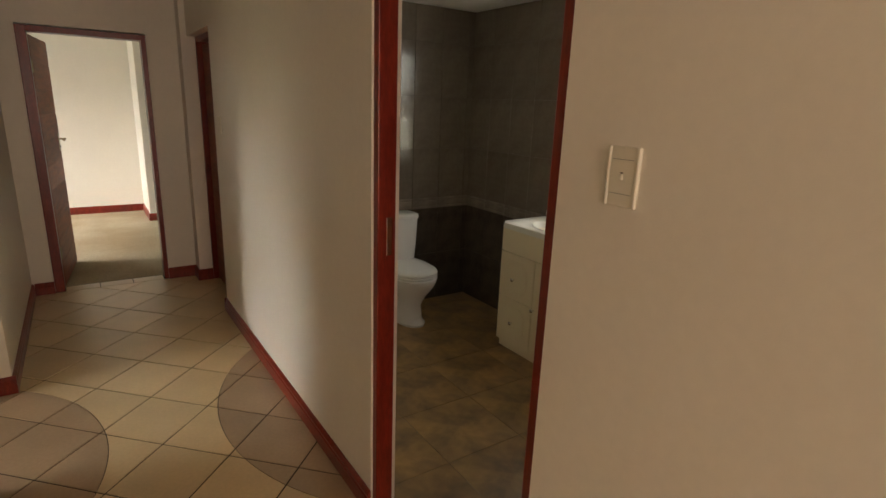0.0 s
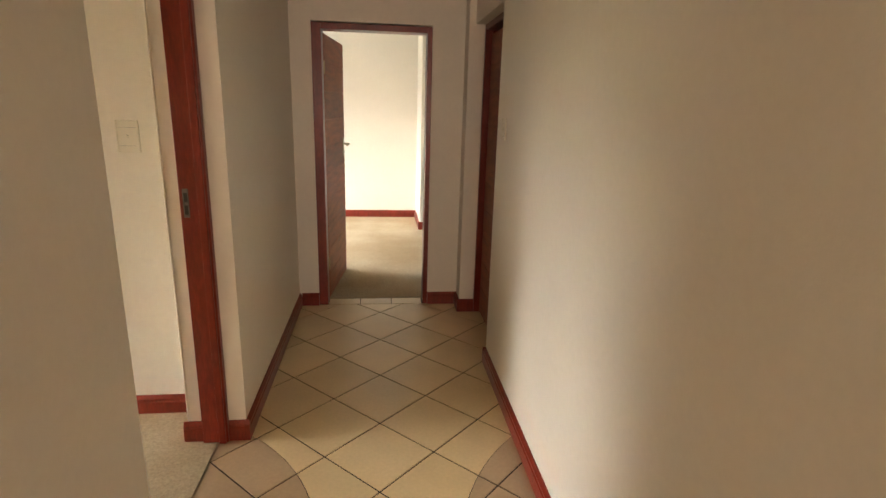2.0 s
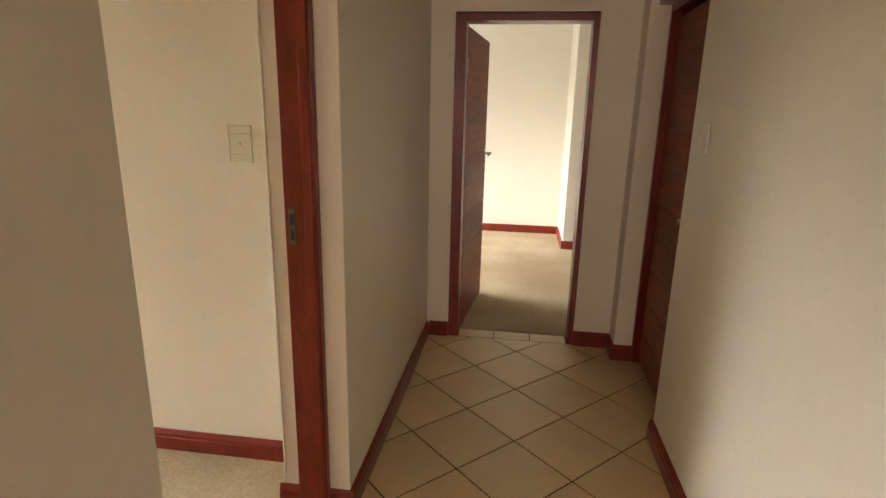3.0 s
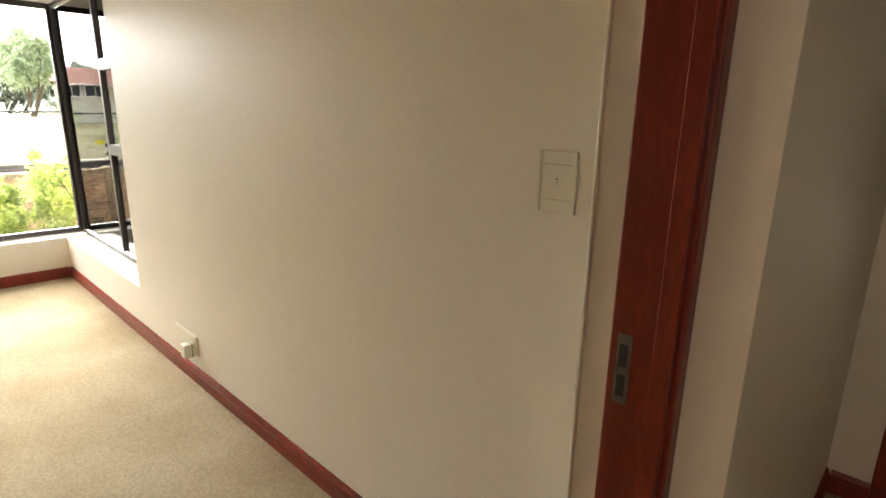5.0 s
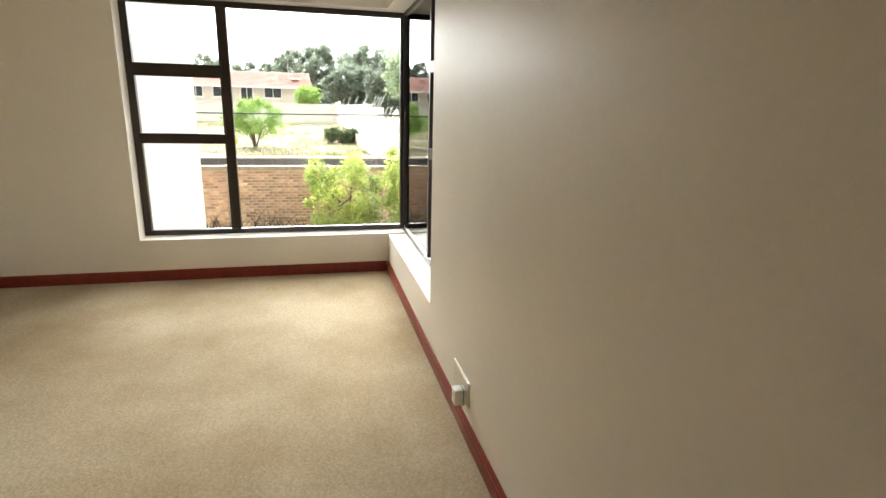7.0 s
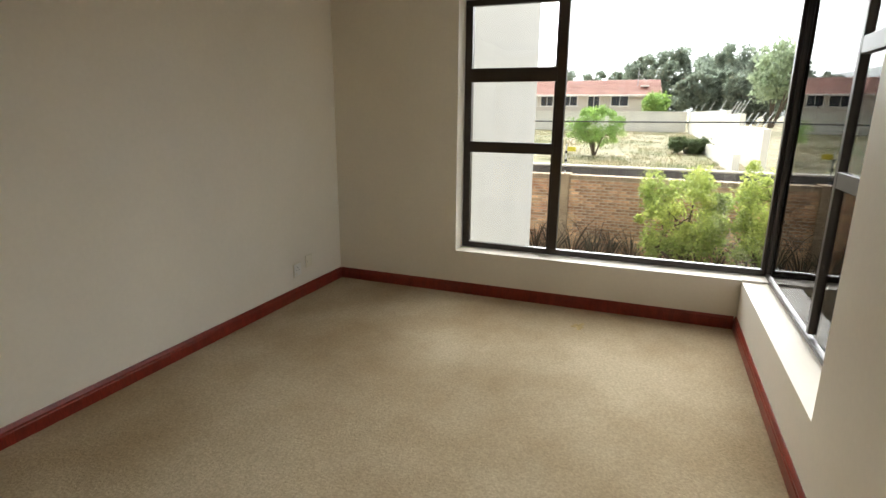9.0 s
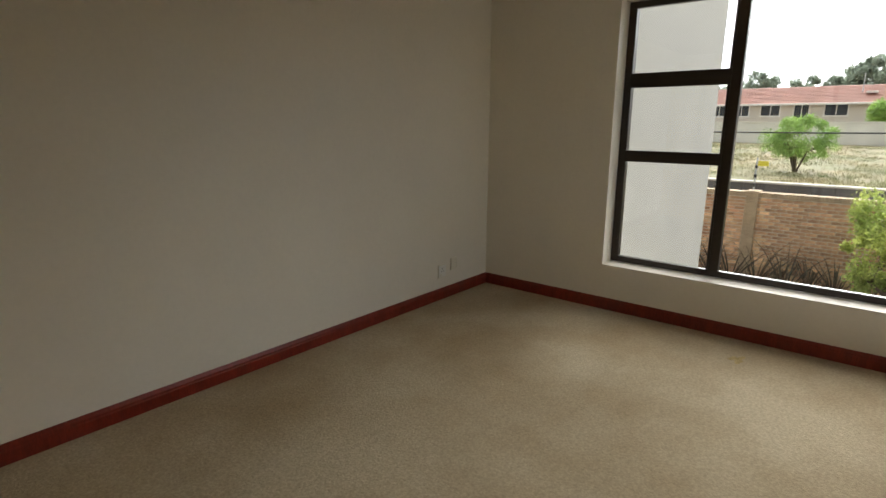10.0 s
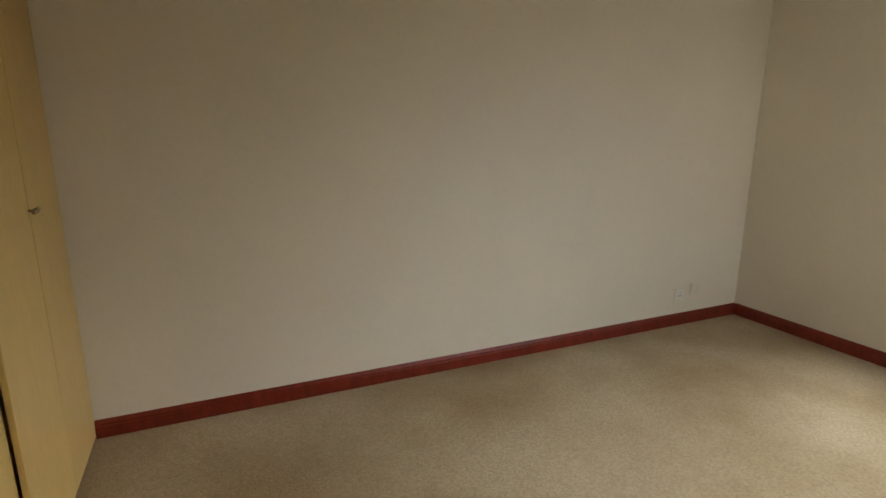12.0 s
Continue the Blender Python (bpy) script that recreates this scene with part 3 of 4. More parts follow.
def basin_top():
    x0, x1, y0, y1, z = 3.383, TX1 - 0.012, 1.95, 2.764, 0.855
    root = thing("washbasin", "glossy cream moulded washbasin top with oval bowl", "washbasin", at=(x0, (y0 + y1) / 2, z))
    inv = Matrix.Translation(-root.matrix_basis.translation)
    cx, cy, n = (x0 + x1) / 2 - 0.01, (y0 + y1) / 2, 48
    bm = bmesh.new()
    hx, hy = (x1 - x0) / 2, (y1 - y0) / 2
    mx = (x0 + x1) / 2

    def rect(a, inset, zz):
        c, s = math.cos(a), math.sin(a)
        k = 1 / max(abs(c) / (hx - inset), abs(s) / (hy - inset))
        return bm.verts.new((mx + c * k, cy + s * k, zz))

    def oval(a, rx, ry, zz):
        return bm.verts.new((cx + rx * math.cos(a), cy + ry * math.sin(a), zz))

    loops = []
    for f in (lambda a: rect(a, 0.004, z), lambda a: rect(a, 0.0, z + 0.012), lambda a: rect(a, 0.004, z + 0.036), lambda a: rect(a, 0.014, z + 0.04),
              lambda a: oval(a, 0.150, 0.285, z + 0.04), lambda a: oval(a, 0.143, 0.272, z + 0.034), lambda a: oval(a, 0.125, 0.240, z - 0.02),
              lambda a: oval(a, 0.085, 0.16, z - 0.07), lambda a: oval(a, 0.02, 0.03, z - 0.085)):
        loops.append([f(math.atan2(hy, hx) + 2 * math.pi * i / n) for i in range(n)])
    for a, b in zip(loops, loops[1:]):
        for i in range(n):
            bm.faces.new((a[i], a[(i + 1) % n], b[(i + 1) % n], b[i]))
    bm.faces.new(loops[-1])
    bm.transform(inv)
    part("basin", bm, BASIN, root, smooth=True)
    bm = box(x1 - 0.022, y0 + 0.002, z + 0.041, x1, y1 - 0.002, z + 0.075, 0.006)
    bm.transform(inv)
    part("upstand", bm, BASIN, root)
    bm = rod(bmesh.new(), (cx, cy, z - 0.084), (cx, cy, z - 0.08), 0.022)
    bm.transform(inv)
    part("drain", bm, CHROME, root, "chrome drain")


basin_top()


def mixer_tap(x, y, z):
    root = thing("mixer_tap", "chrome single-lever mixer tap on the basin", "tap", at=(x, y, z))
    bm = loft(bmesh.new(), [(0, 0, 0, 0.026, 0.026), (0, 0, 0.012, 0.024, 0.024), (0, 0, 0.03, 0.019, 0.019), (0, 0, 0.09, 0.021, 0.021), (0, 0, 0.115, 0.016, 0.016)], 20)
    part("body", bm, CHROME, root, smooth=True)
    bm = rod(bmesh.new(), (0, 0, 0.065), (-0.06, 0, 0.095), 0.014, 0.012)
    rod(bm, (-0.06, 0, 0.095), (-0.10, 0, 0.082), 0.012, 0.011)
    part("spout", bm, CHROME, root, smooth=True)
    bm = rod(bmesh.new(), (0, 0, 0.112), (0.0, 0, 0.128), 0.017, 0.013)
    rod(bm, (0, 0, 0.124), (-0.02, 0.035, 0.146), 0.007, 0.006)
    rod(bm, (-0.02, 0.035, 0.146), (-0.035, 0.07, 0.149), 0.006, 0.0045)
    part("lever", bm, CHROME, root, smooth=True)


mixer_tap(TX1 - 0.075, 2.365, 0.895)


def toilet(x, y):
    root = thing("toilet", "white close-coupled porcelain toilet with closed lid", "toilet", at=(x, y, 0))
    bm = loft(bmesh.new(), [(0, -0.26, 0.0, 0.105, 0.235), (0, -0.26, 0.02, 0.108, 0.24), (0, -0.25, 0.05, 0.092, 0.215), (0, -0.25, 0.16, 0.088, 0.20), (0, -0.27, 0.24, 0.12, 0.225),
                            (0, -0.30, 0.31, 0.165, 0.25), (0, -0.31, 0.36, 0.182, 0.262), (0, -0.31, 0.385, 0.184, 0.265), (0, -0.31, 0.392, 0.178, 0.258)], 32, power=2.3)
    part("bowl", bm, PORCELAIN, root, smooth=True)
    bm = loft(bmesh.new(), [(0, -0.305, 0.395, 0.18, 0.262), (0, -0.305, 0.399, 0.187, 0.268), (0, -0.305, 0.408, 0.187, 0.268), (0, -0.305, 0.412, 0.182, 0.263)], 32, power=2.3)
    part("seat", bm, PORCELAIN, root, smooth=True)
    bm = loft(bmesh.new(), [(0, -0.305, 0.415, 0.182, 0.263), (0, -0.305, 0.420, 0.188, 0.27), (0, -0.305, 0.432, 0.186, 0.268), (0, -0.305, 0.444, 0.165, 0.245), (0, -0.305, 0.449, 0.10, 0.17)], 32, power=2.3)
    part("lid", bm, PORCELAIN, root, smooth=True)
    bm = loft(bmesh.new(), [(0, -0.09, 0.36, 0.12, 0.075), (0, -0.09, 0.42, 0.15, 0.08), (0, -0.09, 0.60, 0.165, 0.085), (0, -0.09, 0.765, 0.172, 0.088)], 32, power=5)
    part("cistern", bm, PORCELAIN, root, smooth=True)
    bm = loft(bmesh.new(), [(0, -0.09, 0.767, 0.176, 0.092), (0, -0.09, 0.775, 0.18, 0.095), (0, -0.09, 0.798, 0.178, 0.093), (0, -0.09, 0.805, 0.165, 0.08)], 32, power=5)
    part("cistern_lid", bm, PORCELAIN, root, smooth=True)
    part("flush_button", rod(bmesh.new(), (0, -0.09, 0.805), (0, -0.09, 0.812), 0.02), CHROME, root, "chrome flush button")


toilet(3.07, TY1 - 0.022)

# ---- wardrobe ----


def wardrobe():
    x0, x1, y0, y1, h = -0.25, BX1 - 0.002, BY0 + 0.002, 2.50, 2.45
    root = thing("wardrobe", "built-in yellow-cream laminate wardrobe with flat doors", "wardrobe", at=(x0, (y0 + y1) / 2, 0))
    inv = Matrix.Translation(-root.matrix_basis.translation)

    def add(name, bm, mat, parent=root, label="", smooth=False):
        bm.transform(inv)
        return part(name, bm, mat, parent, label, smooth)

    add("carcass", box(x0 + 0.048, y0, 0.006, x1, y1, h, 0.002), LAMINATE)
    edges = [y0 + 0.003, 0.985, 1.505, 2.0, y1 - 0.004]
    for i, (a, b) in enumerate(zip(edges, edges[1:])):
        if i > 1:
            x0 = -0.222
        door = add("wardrobe_door", box(x0, a + 0.0015, 0.02, x0 + 0.019, b - 0.0015, h - 0.01, 0.002), LAMINATE)
        ky = b - 0.035 if i % 2 == 0 else a + 0.012
        if i == 0:
            continue
        bm = rod(bmesh.new(), (x0 + 0.001, ky, 1.245), (x0 - 0.022, ky, 1.245), 0.005)
        ball(bm, (x0 - 0.026, ky, 1.245), 0.011)
        rod(bm, (x0 - 0.026, ky - 0.03, 1.248), (x0 - 0.026, ky + 0.03, 1.242), 0.006)
        ball(bm, (x0 - 0.026, ky - 0.032, 1.248), 0.008)
        ball(bm, (x0 - 0.026, ky + 0.032, 1.242), 0.008)
        add("handle", bm, BRASSY, door, "small dull brass handle", True)


wardrobe()

# ---- switches and sockets ----


def plate(name, label, category, m, w, h, kind_of):
    """A wall plate: x along the wall, z up, y out of the wall."""
    root = thing(name, label, category)
    root.matrix_basis = m
    part("base", box(-w / 2, 0.0, -h / 2, w / 2, 0.007, h / 2, 0.002), PLASTIC, root)
    if kind_of == "switch":
        for s in (-1, 1):
            bm = box(s * w / 2 - 0.005, 0.0, -h / 2 - 0.001, s * w / 2 + 0.005, 0.0095, h / 2 + 0.001, 0.0045, segments=4)
            part("rib", bm, PLASTIC, root)
        part("cover", box(-w / 2 + 0.005, 0.0068, -h * 0.27, w / 2 - 0.005, 0.0078, h * 0.27, 0.0004), PLASTIC, root)
        for s in (-1, 1):
            part("joint", box(-w / 2 + 0.008, 0.0071, s * h * 0.285 - 0.0004, w / 2 - 0.008, 0.0074, s * h * 0.285 + 0.0004), STEEL, root)
        knob = box(-0.0045, 0.0075, -0.006, 0.0045, 0.0125, 0.006, 0.0022, segments=3)
        tog = part("toggle", knob, PLASTIC, root)
        part("slot", box(-0.003, 0.0076, 0.0062, 0.003, 0.0082, 0.0082), DARKHOLE, tog)
    if kind_of == "socket":
        part("face", box(-w * 0.44, 0.007, -h * 0.44, w * 0.44, 0.0095, h * 0.44, 0.002), WHITEPLASTIC, root)
        for px, pz in ((0, 0.020), (-0.013, -0.002), (0.013, -0.002)):
            part("pin_hole", rod(bmesh.new(), (px, 0.0092, pz), (px, 0.0102, pz), 0.0048), DARKHOLE, root)
        part("rocker", box(0.012, 0.009, -0.042, 0.030, 0.0125, -0.024, 0.002), PLASTIC, root)
    if kind_of == "blank":
        part("face", box(-w * 0.44, 0.007, -h * 0.44, w * 0.44, 0.009, h * 0.44, 0.002), PLASTIC, root)
        for s in (-1, 1):
            part("screw", rod(bmesh.new(), (s * w * 0.33, 0.0088, 0), (s * w * 0.33, 0.0096, 0), 0.003), STEEL, root)
    return root


plate("light_switch", "ivory plastic light switch on the corridor wall", "light switch", pose(XR, 0.694, 1.513, 0, 0, 90), 0.063, 0.110, "switch")
plate("light_switch", "ivory plastic light switch beside the side doorway", "light switch", pose(XR, 4.09, 1.44, 0, 0, 90), 0.066, 0.116, "switch")
plate("light_switch", "ivory plastic light switch on the bedroom wall", "light switch", pose(0.154, BY1, 1.38, 0, 0, 180), 0.090, 0.140, "switch")
plate("wall_socket", "ivory three-pin wall socket above the baseboard", "socket", pose(-4.245, BY0, 0.25), 0.105, 0.115, "socket")
plate("wall_plate", "blank ivory wall plate beside the socket", "wall plate", pose(-4.405, BY0, 0.287), 0.09, 0.105, "blank")
plate("wall_socket", "ivory wall socket with an adapter plugged in", "socket", pose(-2.215, BY1, 0.232, 0, 0, 180), 0.28, 0.125, "blank")


def adapter():
    root = thing("plug_adapter", "white box-shaped plug adapter in the wall socket", "plug", at=(-2.14, BY1 - 0.0095, 0.205))
    part("body", box(-0.028, -0.055, -0.04, 0.028, 0.0, 0.04, 0.005), WHITEPLASTIC, root)
    part("seam", box(-0.0285, -0.014, -0.0405, 0.0285, -0.010, 0.0405, 0.0), GREEN_LED, root)
    part("pin_hole", rod(bmesh.new(), (0, -0.0555, 0.012), (0, -0.0545, 0.012), 0.004), DARKHOLE, root)


adapter()

# a small rubbed stain in the carpet
bm = bmesh.new()
ring = [bm.verts.new((-4.514 + (0.05 + 0.016 * math.sin(3 * a) + 0.012 * math.sin(5 * a + 1)) * math.cos(a) * 1.15,
                      2.757 + (0.05 + 0.016 * math.sin(3 * a) + 0.012 * math.sin(5 * a + 1)) * math.sin(a) * 0.8, 0.0055)) for a in [2 * math.pi * i / 40 for i in range(40)]]
bm.faces.new(ring)
tagged(new("carpet_stain", finish("carpet_stain", bm, STAIN)), "small yellow-brown stain on the beige carpet", "stain", kind="stuff")

# ---- corner window of the bedroom ----
wz0, wz1 = SILL_W + 0.006, WHEAD - 0.002
ym0, ym1 = 2.403, 2.47
r1, r2 = (1.194, 1.280), (1.752, 1.857)
ring_window("window_1", "wide dark bronze aluminium window with a corner post", WX, "x", WL + 0.002, WY - 0.027, wz0, wz1,
            [(ym0, ym1, wz0 + 0.045, wz1 - 0.045), (WL + 0.047, ym0, *r1), (WL + 0.047, ym0, *r2), (WL + 0.047, WL + 0.062, wz0 + 0.045, r1[0]), (ym0 - 0.018, ym0, wz0 + 0.045, r1[0]),
             (WL + 0.047, WL + 0.062, r1[1], r2[0]), (ym0 - 0.018, ym0, r1[1], r2[0]), (WL + 0.047, WL + 0.062, r2[1], wz1 - 0.045), (ym0 - 0.018, ym0, r2[1], wz1 - 0.045)],
            [(WL + 0.048, ym0, wz0 + 0.046, r1[0]), (WL + 0.048, ym0, r1[1], r2[0]), (WL + 0.048, ym0, r2[1], wz1 - 0.046), (ym1, WY - 0.045, wz0 + 0.046, wz1 - 0.046)], GLASS, corner=0.45)
az0 = SILL_A + 0.006
xm0, xm1 = -3.88, -3.84
ring_window("window_2", "dark bronze aluminium side window meeting the corner post", WY, "y", WX + 0.014, AR - 0.002, az0, wz1,
            [(xm0, xm1, az0 + 0.045, wz1 - 0.045), (xm1, AR - 0.047, 1.17, 1.25), (xm1, AR - 0.047, 1.78, 1.86)],
            [(WX + 0.045, xm0, az0 + 0.046, wz1 - 0.046), (xm1, AR - 0.048, az0 + 0.046, 1.17), (xm1, AR - 0.048, 1.25, 1.78), (xm1, AR - 0.048, 1.86, wz1 - 0.046)], GLASS, depth=0.04, face=0.03)
post = structure("window_post", box(WX - 0.027, WY - 0.026, wz0, WX + 0.012, WY + 0.027, wz1, 0.004), BLACK, "dark bronze aluminium corner post", "window post")
structure("window_sill", box(-5.145, BY1 + 0.001, SILL_A + 0.001, BX0 - 0.001, 4.078, SILL_W + 0.004), PAINT, "white painted corner window ledge", "window sill")

# ---- outside: the house itself ----
structure("wall_wing", box(-9.0, -3.8, -3.0, -5.152, 1.42, 3.5), PLASTER_EXT, "white plastered wing of the house", "wall")
structure("wall_footing", box(-5.15, 0.2, -3.0, 0.4, 4.08, -0.301), PLASTER_EXT, "white plastered footing of the house", "wall")
structure("eave", box(-5.45, 1.3, 2.61, -2.2, 4.39, 2.73, 0.01), PLASTER_EXT, "white roof eave above the corner window", "eave")
structure("gutter", box(-5.54, 1.3, 2.61, -5.455, 4.47, 2.71, 0.02), PLASTER_EXT, "white gutter along the eave", "gutter")

# ---- outside: ground ----
indoors = set(scene.objects)


def ground_height(x):
    if x > -21.02:
        return -2.94
    if x > -21.12:
        return -2.94 + (x + 21.02) / -0.10 * 2.53
    if x > -46.3:
        return -0.41 + (-21.12 - x) / 25.18 * 0.69
    return 0.28 + min(1.0, (-46.3 - x) / 10) * 0.40


xs = [-4000, -600, -200, -110, -80, -65, -56.3, -50, -46.3, -42, -38, -34, -31, -28, -26, -24, -22.5, -21.6, -21.12, -21.02, -18, -14, -9, -6, -3, 2, 6, 12, 60, 4000]
ys = [-4000, -500, -120, -60, -35, -20, -10, -5, -2, 0, 2, 4, 6, 9, 13, 20, 35, 60, 120, 500, 4000]
bm = bmesh.new()
grid = [[bm.verts.new((x, y, ground_height(x) + (0.05 * noise.noise((x * 0.2, y * 0.2, 3)) if x < -22 else 0))) for y in ys] for x in xs]
for i in range(len(xs) - 1):
    for j in range(len(ys) - 1):
        f = bm.faces.new((grid[i][j], grid[i + 1][j], grid[i + 1][j + 1], grid[i][j + 1]))
        f.material_index = 1 if -21.05 < xs[i] and xs[i] < 12 else 0
ground = structure("ground", bm, GRASS, "dry grassy ground with dark garden soil by the house", "ground")
ground.data.materials.append(SOIL)

# ---- outside: plants ----


def leaf_cloud(rng, clumps, per, size, flat=0.6):
    """Small four-cornered leaves scattered in rough clumps (x, y, z, r)."""
    verts, faces = [], []
    for cx, cy, cz, r in clumps:
        d = rng.normal(size=(per, 3))
        d /= np.linalg.norm(d, axis=1)[:, None]
        pts = np.array((cx, cy, cz)) + d * (r * rng.uniform(0.2, 1.2, (per, 1)) ** 0.7) * np.array((1, 1, 0.9))
        for p in pts:
            u = rng.normal(size=3)
            u /= np.linalg.norm(u)
            w = rng.normal(size=3) * np.array((1, 1, flat))
            w -= u * (w @ u)
            w /= np.linalg.norm(w)
            s = size * rng.uniform(0.6, 1.4)
            i = len(verts)
            verts += [p - u * s, p + w * s * 0.45, p + u * s, p - w * s * 0.45]
            faces.append((i, i + 1, i + 2, i + 3))
    me = bpy.data.meshes.new("leaves")
    me.from_pydata([tuple(v) for v in verts], [], faces)
    return me


def plant(name, label, category, base, height, clumps, per, size, leaf, seed, stems=5, trunk=0.04, spread=0.5, group="", stem_top=0.6):
    rng = np.random.default_rng(seed)
    root = thing(name, label, category, group, at=base)
    bm = bmesh.new()
    tops = [c for c in clumps]
    for i in range(stems):
        c = tops[int(rng.integers(len(tops)))]
        a, r = rng.uniform(0, 6.28), trunk * rng.uniform(0.6, 1.1)
        foot = Vector((math.cos(a) * trunk * 1.2, math.sin(a) * trunk * 1.2, 0))
        mid = Vector((c[0] * 0.4, c[1] * 0.4, height * 0.35)) + foot
        rod(bm, foot, mid, r, r * 0.7, 7)
        rod(bm, mid, (c[0], c[1], c[2]), r * 0.7, r * 0.25, 6)
        for k in range(2):
            c2 = tops[int(rng.integers(len(tops)))]
            rod(bm, mid.lerp(Vector(c[:3]), 0.3 + 0.3 * k), (c2[0], c2[1], c2[2]), r * 0.4, r * 0.12, 5)
    part("trunk", bm, BARK, root)
    me = leaf_cloud(rng, clumps, per, size)
    me.materials.append(leaf)
    crown = new("crown", me)
    crown.parent = root
    return root


def clumps_in(seed, count, cx, cy, cz, rx, ry, rz, r0, r1):
    rng = np.random.default_rng(seed)
    out = []
    for i in range(count):
        d = rng.normal(size=3)
        d /= np.linalg.norm(d)
        k = rng.uniform(0.3, 1.0) ** 0.5
        out.append((cx + d[0] * rx * k, cy + d[1] * ry * k, cz + d[2] * rz * k, rng.uniform(r0, r1)))
    return out


# lime shrubs before the brick wall
plant("shrub", "lime-green leafy shrub in front of the brick wall", "shrub", (-9.5, 3.5, -1.5), 2.2, clumps_in(3, 90, 0, 0, 1.38, 0.55, 0.66, 0.80, 0.06, 0.22), 200, 0.027, LEAF_LIME, 11, 6, 0.035)
plant("shrub", "tall lime-green shrub beside the corner window", "shrub", (-9.3, 4.68, -1.5), 2.5, clumps_in(5, 84, 0, 0, 1.5, 0.5, 0.6, 0.95, 0.06, 0.21), 200, 0.027, LEAF_LIME, 12, 6, 0.035)
plant("shrub", "lime-green shrub by the garden path", "shrub", (-8.3, 7.2, -1.5), 2.4, clumps_in(6, 60, 0, 0, 1.5, 0.7, 0.8, 0.8, 0.07, 0.2), 200, 0.030, LEAF_LIME, 13, 6, 0.035)
plant("small_tree", "small bright green tree on the grass field", "tree", (-17, 1.28, 0.15), 1.6, clumps_in(8, 84, 0, 0, 0.86, 0.62, 0.80, 0.56, 0.10, 0.19), 120, 0.028, LEAF_GREEN, 14, 7, 0.028)
plant("bush", "dark round bush on the grass field", "bush", (-18.6, 3.75, 0.17), 0.6, clumps_in(9, 40, 0, 0, 0.26, 0.6, 0.66, 0.2, 0.10, 0.18), 150, 0.035, LEAF_BUSH, 15, 4, 0.03)
plant("bush", "green bush beside the beige house", "bush", (-47.0, 2.1, 0.6), 2.6, clumps_in(10, 22, 0, 0, 1.7, 0.9, 0.95, 0.7, 0.35, 0.55), 130, 0.13, LEAF_GREEN, 16, 4, 0.05)
plant("pale_tree", "pale green tree behind the boundary wall", "tree", (-44, 9.6, 0.6), 5.5, clumps_in(12, 30, 0, 0, 3.6, 1.7, 1.9, 1.7, 0.5, 0.9), 150, 0.15, LEAF_PALE, 17, 5, 0.1)


def strap_clump(x, y, seed):
    """A tuft of long arching leaves."""
    rng = np.random.default_rng(seed)
    bm = bmesh.new()
    for i in range(26):
        a, ln, lean = rng.uniform(0, 6.28), rng.uniform(0.9, 1.55), rng.uniform(0.25, 0.75)
        d, s = Vector((math.cos(a), math.sin(a), 0)), Vector((-math.sin(a), math.cos(a), 0))
        rows = []
        for k in range(5):
            t = k / 4
            c = d * (ln * lean * t * t) + Vector((0, 0, ln * (t - 0.28 * t * t)))
            w = 0.022 * (1 - t * 0.92)
            rows.append((bm.verts.new(c - s * w), bm.verts.new(c + s * w)))
        for p, q in zip(rows, rows[1:]):
            bm.faces.new((p[0], p[1], q[1], q[0]))
    ob = new("strap_leaf_plant", finish("strap_leaf_plant", bm, LEAF_STRAP))
    ob.matrix_basis = Matrix.Translation((x, y, -1.5))
    tagged(ob, "dark strap-leaved plant at the foot of the wall", "plant", "strap-leaved plants along the wall")


for i in range(22):
    strap_clump(-10.45 + 0.35 * math.sin(i * 2.4), -0.8 + i * 0.28 + 0.1 * math.sin(i * 5.1), 40 + i)
plant("ground_cover", "low green ground cover under the shrubs", "plant", (-9.2, 2.2, -1.5), 0.5, clumps_in(22, 26, 0, 0, 0.22, 0.5, 1.2, 0.15, 0.12, 0.25), 110, 0.05, LEAF_BUSH, 23, 3, 0.015)

# distant trees
far_rng = np.random.default_rng(77)
spots = [(-74, -10.5, 7.6, 2.4), (-78, -6.5, 6.9, 2.2), (-76, -3.0, 6.8, 2.2), (-72, 0.2, 8.4, 2.6), (-70, 2.6, 9.0, 2.9), (-71, 6.2, 8.2, 2.9), (-68, 9.2, 8.8, 3.0), (-66, 12.6, 7.9, 3.0),
         (-70, 16.5, 8.0, 3.2), (-72, 21.0, 7.6, 3.2), (-75, 27.0, 7.4, 3.4), (-78, 34.0, 7.4, 3.6), (-90, -18.0, 7.0, 3.0), (-80, 42.0, 7.6, 3.6), (-62, 6.0, 6.2, 2.2), (-60, 10.4, 6.4, 2.4)]
for i, (x, y, top, r) in enumerate(spots):
    top *= 1.05
    gz = 0.65
    cl = clumps_in(100 + i, 60, 0, 0, (top - gz) * 0.5, r * 0.95, r * 1.1, (top - gz) * 0.44, r * 0.15, r * 0.32)
    plant("tree", "dense olive-green tree beyond the houses", "tree", (x, y, gz), top - gz, cl, 150, 0.20, LEAF_HAZY, 200 + i, 4, 0.16, group="trees on the skyline")

